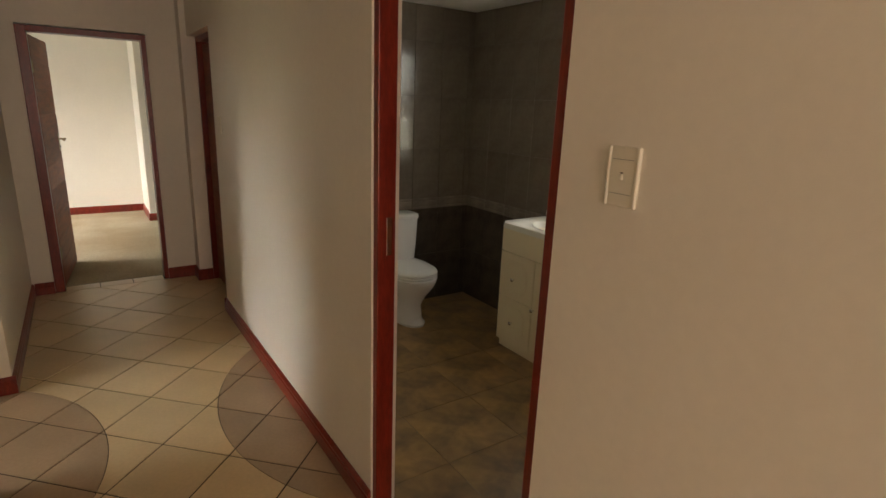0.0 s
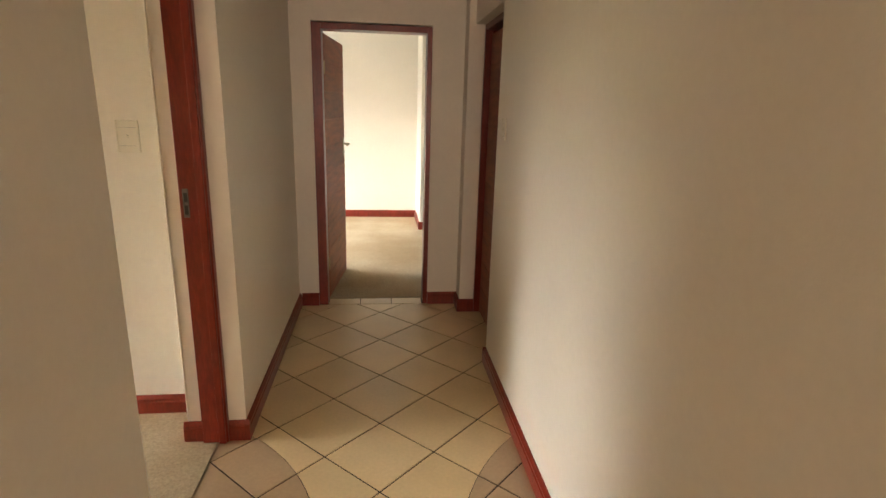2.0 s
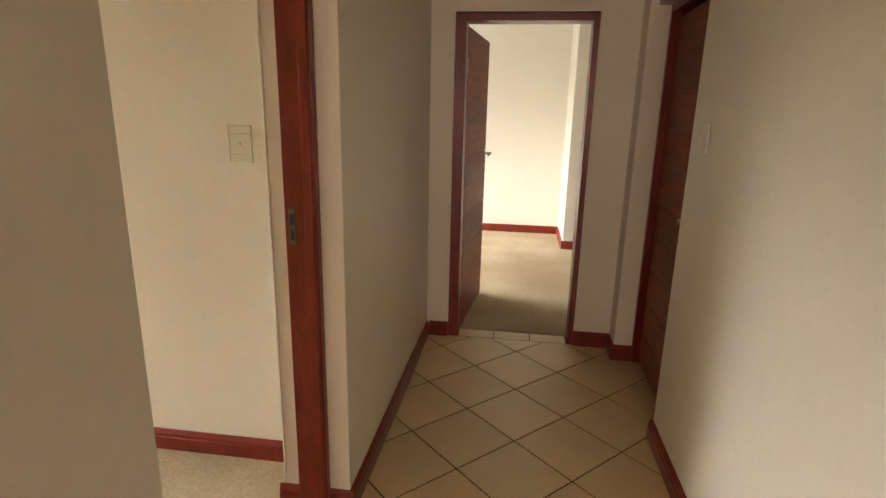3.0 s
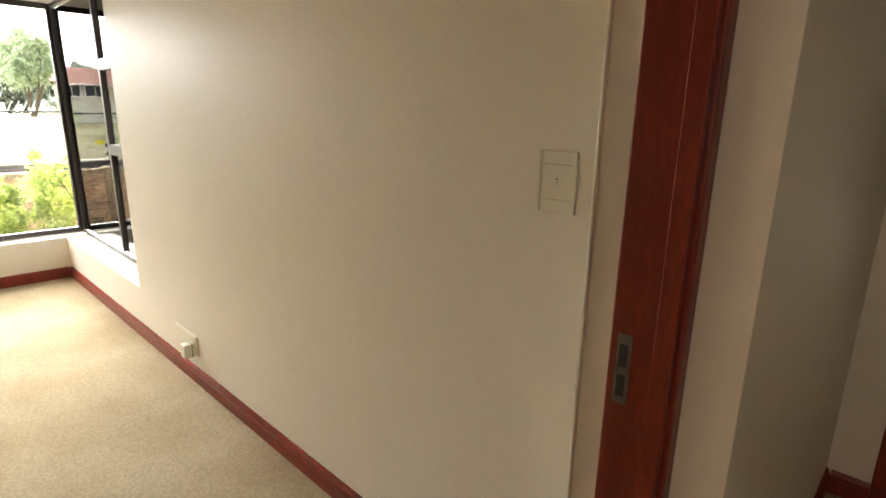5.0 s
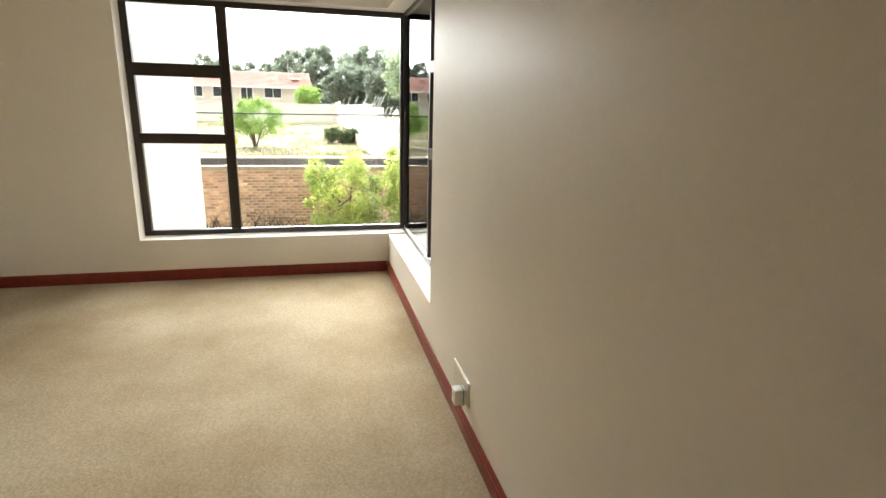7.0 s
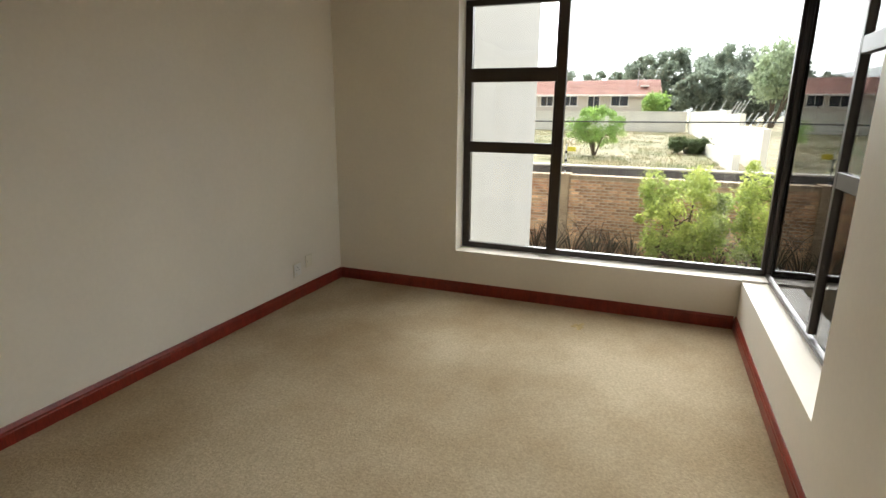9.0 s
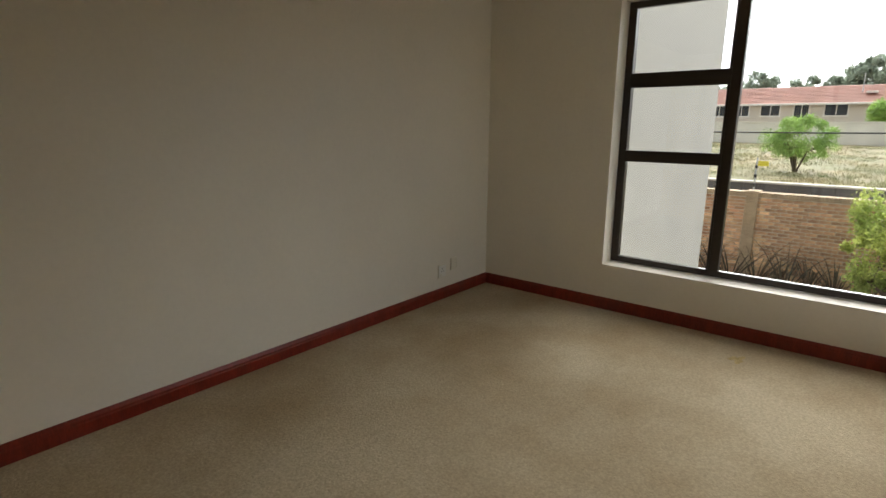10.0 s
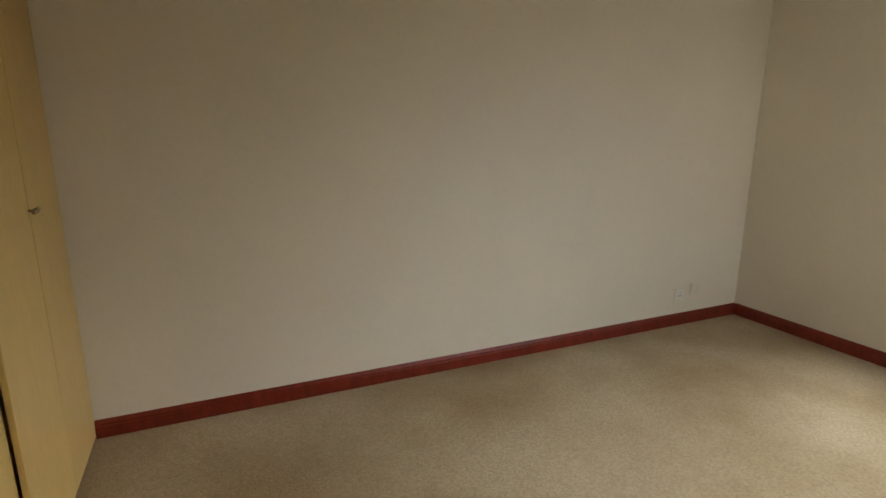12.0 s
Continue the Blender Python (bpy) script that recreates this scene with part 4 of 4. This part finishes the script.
# rough grass on the field
rng = np.random.default_rng(31)
verts, faces = [], []
while len(faces) < 60000:
    x, y = -21.4 - 24 * rng.uniform() ** 1.3, rng.uniform(-16, 6)
    if noise.noise((x * 0.5, y * 0.5, 7.0)) + rng.uniform(-0.35, 0.35) < -0.1:
        continue
    g = ground_height(x) - 0.06
    for k in range(4):
        a, hgt, lean = rng.uniform(0, 6.28), rng.uniform(0.08, 0.19), rng.uniform(0.02, 0.14)
        px, py, w = x + rng.uniform(-0.12, 0.12), y + rng.uniform(-0.12, 0.12), 0.014
        i = len(verts)
        verts += [(px - w * math.sin(a), py + w * math.cos(a), g), (px + w * math.sin(a), py - w * math.cos(a), g), (px + lean * math.cos(a), py + lean * math.sin(a), g + hgt)]
        faces.append((i, i + 1, i + 2))
me = bpy.data.meshes.new("grass")
me.from_pydata(verts, [], faces)
me.materials.append(LEAF_GRASS)
grass = tagged(new("grass", me), "rough dry green-brown grass on the field", "grass", kind="stuff")

# ---- outside: boundary walls ----
CREAM = thing("boundary_wall", "long cream plastered boundary wall across the field", "wall", at=(-42, -4, 0.3))
inv = Matrix.Translation((42, 4, -0.3))
for y0, y1, z in ((-30.0, -12.0, 1.56), (-12.0, 4.30, 1.56)):
    bm = box(-42.1, y0, 0.1, -41.9, y1 - 0.01, z, 0.02)
    bm.transform(inv)
    part("wall_panel", bm, CREAMWALL, CREAM)
    bm = box(-42.15, y0, z + 0.001, -41.85, y1 - 0.01, z + 0.06, 0.015)
    bm.transform(inv)
    part("coping", bm, CREAMWALL, CREAM)

STEP = thing("stepped_wall", "cream plastered wall stepping down the field", "wall", at=(-30, 6, 0.3))
inv = Matrix.Translation((30, -6, -0.3))


def wall_run(p, q, z0, z1, th, parent, name="wall_panel"):
    p, q = Vector((*p, 0)), Vector((*q, 0))
    bm = box(0, -th / 2, z0, (q - p).length, th / 2, z1, 0.015)
    bm.transform(Matrix.Translation(p) @ (q - p).to_track_quat("X", "Z").to_matrix().to_4x4())
    bm.transform(inv)
    return part(name, bm, CREAMWALL, parent)


stages = [((-46.2, 5.42), (-29.6, 6.19), 1.76), ((-29.58, 6.19), (-26.1, 6.35), 1.60), ((-26.08, 6.35), (-21.6, 6.56), 1.10)]
for p, q, z in stages:
    wall_run(p, q, -0.5, z, 0.22, STEP)
wall_run((-29.6, 5.25), (-21.5, 5.75), -0.6, 0.26, 0.22, STEP, "low_wall")
for p, q, z in stages:
    for k in range(4):
        c = Vector((*p, z)).lerp(Vector((*q, z)), (k + 0.3) / 4)
        bm = rod(bmesh.new(), c, c + Vector((0.12, 0.25, 0.55)), 0.022, 0.018, 6)
        bm.transform(inv)
        part("fence_bracket", bm, GALV, STEP, "leaning steel fence bracket")

# grey block wall across the field's edge
GREY = thing("block_wall", "dark grey block retaining wall with pale coping", "wall", at=(-14, 4, -1.5))
verts_bm = bmesh.new()
for row in range(9):
    z = -1.5 + row * 0.185
    for k in range(60):
        y = -8 + k * 0.4 + (0.2 if row % 2 else 0) - 4
        box(-13.93 + 0.01 * (k * 7 % 3), y + 0.004 - 4 + 4, z + 0.004, -13.75, y + 0.396, z + 0.181, 0, verts_bm)
verts_bm.transform(Matrix.Translation((14, -4, 1.5)))
part("blocks", verts_bm, GREYBLOCK, GREY)
bm = box(-13.98, -12, 0.166, -13.72, 12.2, 0.205, 0.008)
bm.transform(Matrix.Translation((14, -4, 1.5)))
part("coping", bm, COPING, GREY, "pale concrete coping")

# power cable
cv = bpy.data.curves.new("power_cable", "CURVE")
cv.dimensions, cv.bevel_depth = "3D", 0.012
sp = cv.splines.new("POLY")
sp.points.add(24)
for i, pt in enumerate(sp.points):
    t = i / 24
    pt.co = (-11.2, -6 + 18 * t, 1.20 + 0.55 * (t - 0.42) ** 2 + 0.06 * t, 1)
cv.materials.append(CABLE)
tagged(new("power_cable", cv), "thin black cable strung along the boundary", "cable")

# ---- outside: houses ----


def house(name, label, x, y0, y1, z0, eave, ridge, openings, hip=3.0):
    root = thing(name, label, "house", at=(x, (y0 + y1) / 2, z0))
    inv = Matrix.Translation(-root.matrix_basis.translation)
    d = 8.0
    bm = slab_with_holes("x", x - 0.25, x, y0, y1, z0, eave, [(a, b, c, e) for a, b, c, e, k in openings])
    bm.transform(inv)
    part("front_wall", bm, HOUSEWALL, root)
    bm = box(x - d, y0 + 0.01, z0, x - 0.26, y1 - 0.01, eave)
    bm.transform(inv)
    part("wall", bm, HOUSEWALL, root)
    bm = bmesh.new()
    o = 0.5
    lo = [bm.verts.new(p) for p in ((x + o, y0 - o, eave - 0.08), (x + o, y1 + o, eave - 0.08), (x - d - o, y1 + o, eave - 0.08), (x - d - o, y0 - o, eave - 0.08))]
    top = [bm.verts.new((x - d / 2, y0 - o + 0.3, ridge)), bm.verts.new((x - d / 2, y1 + o - 0.3, ridge))]
    bm.faces.new((lo[0], lo[1], top[1], top[0]))
    bm.faces.new((lo[2], lo[3], top[0], top[1]))
    bm.faces.new((lo[1], lo[2], top[1]))
    bm.faces.new((lo[3], lo[0], top[0]))
    bm.faces.new(lo[::-1])
    bm.transform(inv)
    roof = part("roof", bm, ROOFTILE, root, "faded terracotta tiled roof")
    bm = box(x + o - 0.02, y0 - o, eave - 0.22, x + o + 0.06, y1 + o, eave - 0.07, 0.01)
    bm.transform(inv)
    part("fascia", bm, HOUSEFRAME, root)
    n = int((ridge - eave) / 0.11)
    for k in range(1, n):
        t = k / n
        bm = box(x + o - (d / 2 + o) * t - 0.03, y0 - o + 0.3 * t, eave - 0.08 + (ridge - eave + 0.08) * t, x + o - (d / 2 + o) * t + 0.06, y1 + o - 0.3 * t, eave - 0.08 + (ridge - eave + 0.08) * t + 0.03)
        bm.transform(inv)
        part("tile_course", bm, ROOFTILE, roof)
    for a, b, c, e, k in openings:
        bm = box(x - 0.16, a + 0.001, c + 0.001, x - 0.14, b - 0.001, e - 0.001)
        bm.transform(inv)
        w = part("window" if k == "window" else "door", bm, HOUSEGLASS, root)
        for nm, q in (("sill", (x + 0.001, a - 0.12, c - 0.12, x + 0.08, b + 0.12, c)), ("frame", (x + 0.001, a - 0.1, e, x + 0.05, b + 0.1, e + 0.1)),
                      ("frame", (x + 0.001, a - 0.1, c, x + 0.05, a, e)), ("frame", (x + 0.001, b, c, x + 0.05, b + 0.1, e)),
                      ("mullion", (x - 0.138, (a + b) / 2 - 0.03, c + 0.002, x - 0.11, (a + b) / 2 + 0.03, e - 0.002))):
            bm = box(*q)
            bm.transform(inv)
            part(nm, bm, HOUSEFRAME, w)
    return root


beige = house("house", "long beige bungalow with a terracotta roof", -52, -24.0, 1.9, 0.6, 3.15, 4.55,
              [(-22.0, -20.6, 2.15, 2.98, "window"), (-17.5, -16.2, 2.15, 2.98, "window"), (-13.4, -12.0, 2.15, 2.98, "window"), (-9.9, -8.4, 2.15, 2.98, "window"),
               (-8.0, -6.9, 2.15, 2.98, "window"), (-6.0, -4.7, 2.17, 2.98, "window"), (-3.7, -2.75, 1.0, 2.98, "door"), (-1.7, -0.3, 2.17, 2.98, "window")])
bm = box(-53.9, 0.55, 3.80, -53.1, 1.25, 3.95, 0.01)
bm.transform(Matrix.Translation((52, 11.05, -0.6)))
part("skylight", bm, HOUSEFRAME, beige, "small white skylight")
chim = bmesh.new()
box(-54.05, 0.25, 3.9, -53.98, 0.32, 5.3, 0.01, chim)
chim.transform(Matrix.Translation((52, 11.05, -0.6)))
part("flue_pipe", chim, GALV, beige, "thin grey flue pipe")
house("house", "pale house with a terracotta roof beyond the trees", -50, 13.5, 32.0, 0.6, 3.4, 5.2,
      [(15.0, 16.2, 2.0, 3.0, "window"), (16.8, 18.0, 2.0, 3.0, "window"), (19.5, 21.5, 2.0, 3.0, "window"), (24.0, 26.0, 2.0, 3.0, "window")])

# fence post with a warning sign on the brick wall
FENCE = thing("fence_post", "thin electric fence post with insulators and sign", "fence post", at=(-10.95, 1.5, 0.28))
part("post", rod(bmesh.new(), (0, 0, -0.35), (0, 0, 0.55), 0.012), GALV, FENCE)
for k in range(5):
    part("insulator", rod(bmesh.new(), (0.0, 0, -0.22 + k * 0.15), (0.0, 0, -0.17 + k * 0.15), 0.022), SEAL, FENCE)
part("sign", box(0.012, 0.02, 0.42, 0.02, 0.17, 0.50, 0.002), YELLOW, FENCE, "small yellow warning sign")

garden = [ob for ob in scene.objects if ob not in indoors and ob.parent is None]
plant("tall_shrub", "tall green shrub outside the frosted bathroom window", "shrub", (5.6, 2.1, -2.94), 5.2, clumps_in(51, 60, 0, 0, 4.3, 0.5, 0.9, 1.0, 0.15, 0.35), 120, 0.06, LEAF_GREEN, 52, 6, 0.05)

# ---- pieces: bathroom wall tiles ----


def tile_mesh(name, w, h, t, mat):
    """A flat tile in the x-z plane with its face to -y."""
    return finish(name, box(0.0, 0.0, 0.0, w, t, h, 0.0015, segments=1), mat)


def lay(parent, me, m):
    ob = new("tile", me)
    ob.parent = parent
    ob.matrix_basis = m
    return ob


def tiled_wall(name, label, origin, turn, length, hole=None):
    base = thing(name, label, "wall tiling", kind="structure")
    base.matrix_basis = Matrix.Translation(origin) @ Matrix.Rotation(radians(turn), 4, "Z")
    bm = slab_with_holes("y", 0.004, 0.0095, 0.0, length, 0.0, HB, [hole] if hole else [])
    part("grout", bm, WTGROUT, base)
    rows = [(0.0, 0.41, WALLTILE_DARK), (0.41, 0.80, WALLTILE_DARK), (0.80, 0.822, BORDER), (0.822, 0.868, BORDER), (0.868, 0.89, BORDER), (0.89, 1.29, WALLTILE), (1.29, 1.69, WALLTILE), (1.69, 2.09, WALLTILE), (2.09, HB, WALLTILE)]
    g, cache = 0.003, {}
    for z0, z1, mat in rows:
        step = 0.25
        k = 0
        while k * step < length - 0.01:
            u0, u1 = k * step, min(length, (k + 1) * step)
            k += 1
            pieces = [(u0, u1, z0, z1)]
            if hole:
                a, b, c, d = hole
                cut = []
                if u1 <= a or u0 >= b or z1 <= c or z0 >= d:
                    cut = pieces
                else:
                    if u0 < a:
                        cut.append((u0, a, z0, z1))
                    if u1 > b:
                        cut.append((b, u1, z0, z1))
                    ua, ub = max(u0, a), min(u1, b)
                    if z0 < c:
                        cut.append((ua, ub, z0, c))
                    if z1 > d:
                        cut.append((ua, ub, d, z1))
                pieces = cut
            for p in pieces:
                w, h = round(p[1] - p[0] - g, 4), round(p[3] - p[2] - g, 4)
                if w < 0.006 or h < 0.006:
                    continue
                if (w, h, mat.name) not in cache:
                    cache[w, h, mat.name] = tile_mesh("tile", w, h, 0.007, mat)
                lay(base, cache[w, h, mat.name], Matrix.Translation((p[0] + g / 2, 0.0, p[2] + g / 2)))


tiled_wall("tiles_bath_far", "glossy grey-brown wall tiles with dark dado", (TX0, TY1 - 0.010, 0), 0, TX1 - TX0 - 0.003)
tiled_wall("tiles_bath_window", "glossy grey-brown wall tiles around the window", (TX1 - 0.010, TY1 - 0.011, 0), -90, TY1 - 0.011 - TY0, (TY1 - 0.011 - 2.75, TY1 - 0.011 - 1.86, 1.071, 2.21))

# ---- pieces: floor tiles ----


def clip(poly, a, b, c):
    """The part of a convex outline where a x + b y <= c."""
    out = []
    for i, p in enumerate(poly):
        q = poly[(i + 1) % len(poly)]
        dp, dq = a * p[0] + b * p[1] - c, a * q[0] + b * q[1] - c
        if dp <= 0:
            out.append(p)
        if dp * dq < 0:
            t = dp / (dp - dq)
            out.append((p[0] + (q[0] - p[0]) * t, p[1] + (q[1] - p[1]) * t))
    return out


def area(poly):
    return abs(sum(p[0] * q[1] - q[0] * p[1] for p, q in zip(poly, poly[1:] + poly[:1]))) / 2


def in_rect(poly, r):
    for a, b, c in ((-1, 0, -r[0]), (0, -1, -r[1]), (1, 0, r[2]), (0, 1, r[3])):
        poly = clip(poly, a, b, c) if len(poly) > 2 else []
    return poly


def split_disc(poly, cx, cy, rad, gap, n=120):
    """The inside and the outside pieces of an outline cut by a disc."""
    inside, rest, outside = poly, poly, []
    for i in range(n):
        a = 2 * math.pi * (i + 0.5) / n
        ca, sa = math.cos(a), math.sin(a)
        d = rad * math.cos(math.pi / n) + ca * cx + sa * cy
        if len(rest) > 2:
            far = clip(rest, -ca, -sa, -(d + gap))
            if len(far) > 2 and area(far) > 1e-6:
                outside.append(far)
            rest = clip(rest, ca, sa, d + gap)
        inside = clip(inside, ca, sa, d - gap) if len(inside) > 2 else []
    return inside if len(inside) > 2 and area(inside) > 5e-5 else [], outside


structure("floor_grout", box(0.515, -3.0, -0.0205, 2.07, 5.446, -0.004), GROUT, "dark brown grout between the corridor tiles", "floor")
floor_corridor = thing("floor_corridor", "cream ceramic floor tiles laid diagonally with taupe insets", "floor", kind="structure")
RECTS = [(X_NEAR, -3.0, XR, D0), (0.515, D0, XR, D1), (XL, D1, XR, S0), (XL, S0, 2.07, S1), (XL, S1, XS, Y_END)]
SD, TX, TYO = 0.2487, 1.262, 3.642
GAP = 0.0062


def put_tile(name, polys, mat, parent, origin, z0, z1):
    bm = bmesh.new()
    for p in polys:
        if len(p) > 2 and area(p) > 2e-5:
            prism(bm, [(x - origin[0], y - origin[1]) for x, y in p], z0, z1)
    if not bm.faces:
        bm.free()
        return
    ob = part(name, bm, mat, parent)
    ob.matrix_basis = Matrix.Translation((*origin, 0))


for i in range(-4, 8):
    for j in range(-29, 9):
        if (i + j) % 2 == 0:
            continue
        cx, cy, s = TX + SD * i, TYO + SD * j, SD - GAP
        tile = [(cx - s, cy), (cx, cy - s), (cx + s, cy), (cx, cy + s)]
        light, brown = [], []
        for r in RECTS:
            piece = in_rect(tile, r)
            if len(piece) < 3 or area(piece) < 5e-5:
                continue
            left, rest = split_disc(piece, 0.013, 2.77, 1.03, 0.002)
            if left:
                brown.append(left)
            for p in rest:
                right, rest2 = split_disc(p, 2.72, 2.627, 1.187, 0.002)
                if right:
                    brown.append(right)
                light += rest2
        if light:
            put_tile("tile", light, TILE, floor_corridor, (cx, cy), -0.02, 0.0)
        if brown:
            put_tile("tile", brown, TILE_BROWN, floor_corridor, (cx, cy), -0.02, 0.0)

for k in range(3):
    x0, x1 = E0 + 0.07 + k * 0.25, min(E1 - 0.037, E0 + 0.07 + (k + 1) * 0.25) - GAP
    put_tile("border_tile", [[(x0, Y_END + 0.004), (x1, Y_END + 0.004), (x1, 5.445), (x0, 5.445)]], TILE, floor_corridor, (x0, Y_END), -0.02, 0.001)

floor_bath = thing("floor_bathroom", "mottled brown slate-look bathroom floor tiles", "floor", kind="structure")
structure("floor_bath_grout", box(TX0 - 0.0, TY0, -0.0205, TX1, TY1, -0.0025), PALE_GROUT, "pale grout between bathroom floor tiles", "floor")
for i in range(-1, 5):
    for j in range(0, 8):
        x0, y0 = 1.93 + i * 0.44, 0.50 + j * 0.44
        piece = in_rect([(x0 + 0.002, y0 + 0.002), (x0 + 0.438, y0 + 0.002), (x0 + 0.438, y0 + 0.438), (x0 + 0.002, y0 + 0.438)], (TX0, TY0, TX1 - 0.01, TY1 - 0.01))
        if len(piece) > 2 and area(piece) > 1e-3:
            put_tile("tile", [piece], SLATE, floor_bath, (x0 + 0.22, y0 + 0.22), -0.002, 0.0005)
piece = [(XR + 0.001, B0 + 0.002), (TX0 - 0.001, B0 + 0.002), (TX0 - 0.001, B1 - 0.002), (XR + 0.001, B1 - 0.002)]
put_tile("threshold", [piece], SLATE, floor_bath, (TX0, B0), -0.02, 0.0005)

# ---- pieces: the brick wall ----
brick_wall = thing("brick_wall", "orange face-brick boundary wall with pale brick coping", "wall", at=(-11, 4, -1.5))
part("mortar", box(-0.105, -11.0, 0.0, 0.090, 9.0, 1.70), MORTAR, brick_wall)
brick = finish("brick", box(0.0, 0.0, 0.0, 0.10, 0.140, 0.043, 0.004, segments=1), BRICK)
rng = random.Random(5)
verts, faces = [], []
for row in range(31):
    z = 0.004 + row * 0.0547
    for k in range(134):
        y = -11.0 + k * 0.149 + (0.0745 if row % 2 else 0)
        x = 0.001 + rng.uniform(-0.003, 0.003)
        if row >= 13 and -2.35 < y < 0.0:
            ob = new("brick", brick)
            ob.parent = brick_wall
            ob.matrix_basis = Matrix.Translation((x, y, z))
        else:
            n0 = len(verts)
            verts += [(x + a, y + b, z + c) for a in (0, 0.10) for b in (0, 0.140) for c in (0, 0.043)]
            faces += [tuple(n0 + q for q in f) for f in ((4, 6, 7, 5), (1, 5, 7, 3), (0, 2, 6, 4), (0, 4, 5, 1), (2, 3, 7, 6))]
me = bpy.data.meshes.new("bricks")
me.from_pydata(verts, [], faces)
me.materials.append(BRICK)
rest = new("bricks", me)
rest.parent = brick_wall
tagged(rest, kind="stuff")
cap = bmesh.new()
for k in range(377):
    y = -11 + k * 0.053
    box(-0.115, y + 0.003, 1.701 + 0.002 * (k % 3), 0.118, y + 0.050, 1.775 + 0.002 * (k % 3), 0, cap)
tagged(part("coping_bricks", cap, BRICK_CAP, brick_wall, "pale brick-on-edge coping"), kind="stuff")
pier = part("pier", box(-0.12, -2.57, 0.0, 0.165, -2.40, 1.80, 0.004), BRICK_CAP, brick_wall, "plain brick pier")
for row in range(33):
    part("brick", box(-0.125, -2.58 + 0.012 * (row % 2), 0.003 + row * 0.0547, 0.172, -2.39 - 0.012 * (row % 2), 0.050 + row * 0.0547, 0.004, segments=1), BRICK_CAP, pier)

# the garden and the houses beyond it, set to their scale and place beside the house
HERE = Vector((-0.75, 3.2, 1.47))
FAR_SITE = Matrix.Translation(HERE) @ Matrix.Rotation(radians(-0.9), 4, "Z") @ Matrix.Translation(Vector((0.2744, -0.3555, 0.0)) - HERE) @ Matrix.Scale(1.11, 4)
NEAR_SITE = Matrix.Translation(HERE) @ Matrix.Scale(1.406, 4) @ Matrix.Translation(-HERE) @ FAR_SITE
for ob in [*garden, brick_wall]:
    if ob in (ground, grass, STEP):
        continue
    near = ob.matrix_basis.translation.x > -30
    ob.matrix_basis = (NEAR_SITE if near else FAR_SITE) @ ob.matrix_basis
    if ob.name in ("small_tree", "bush"):
        ob.matrix_basis.translation.z = ground_height(ob.matrix_basis.translation.x) - 0.04
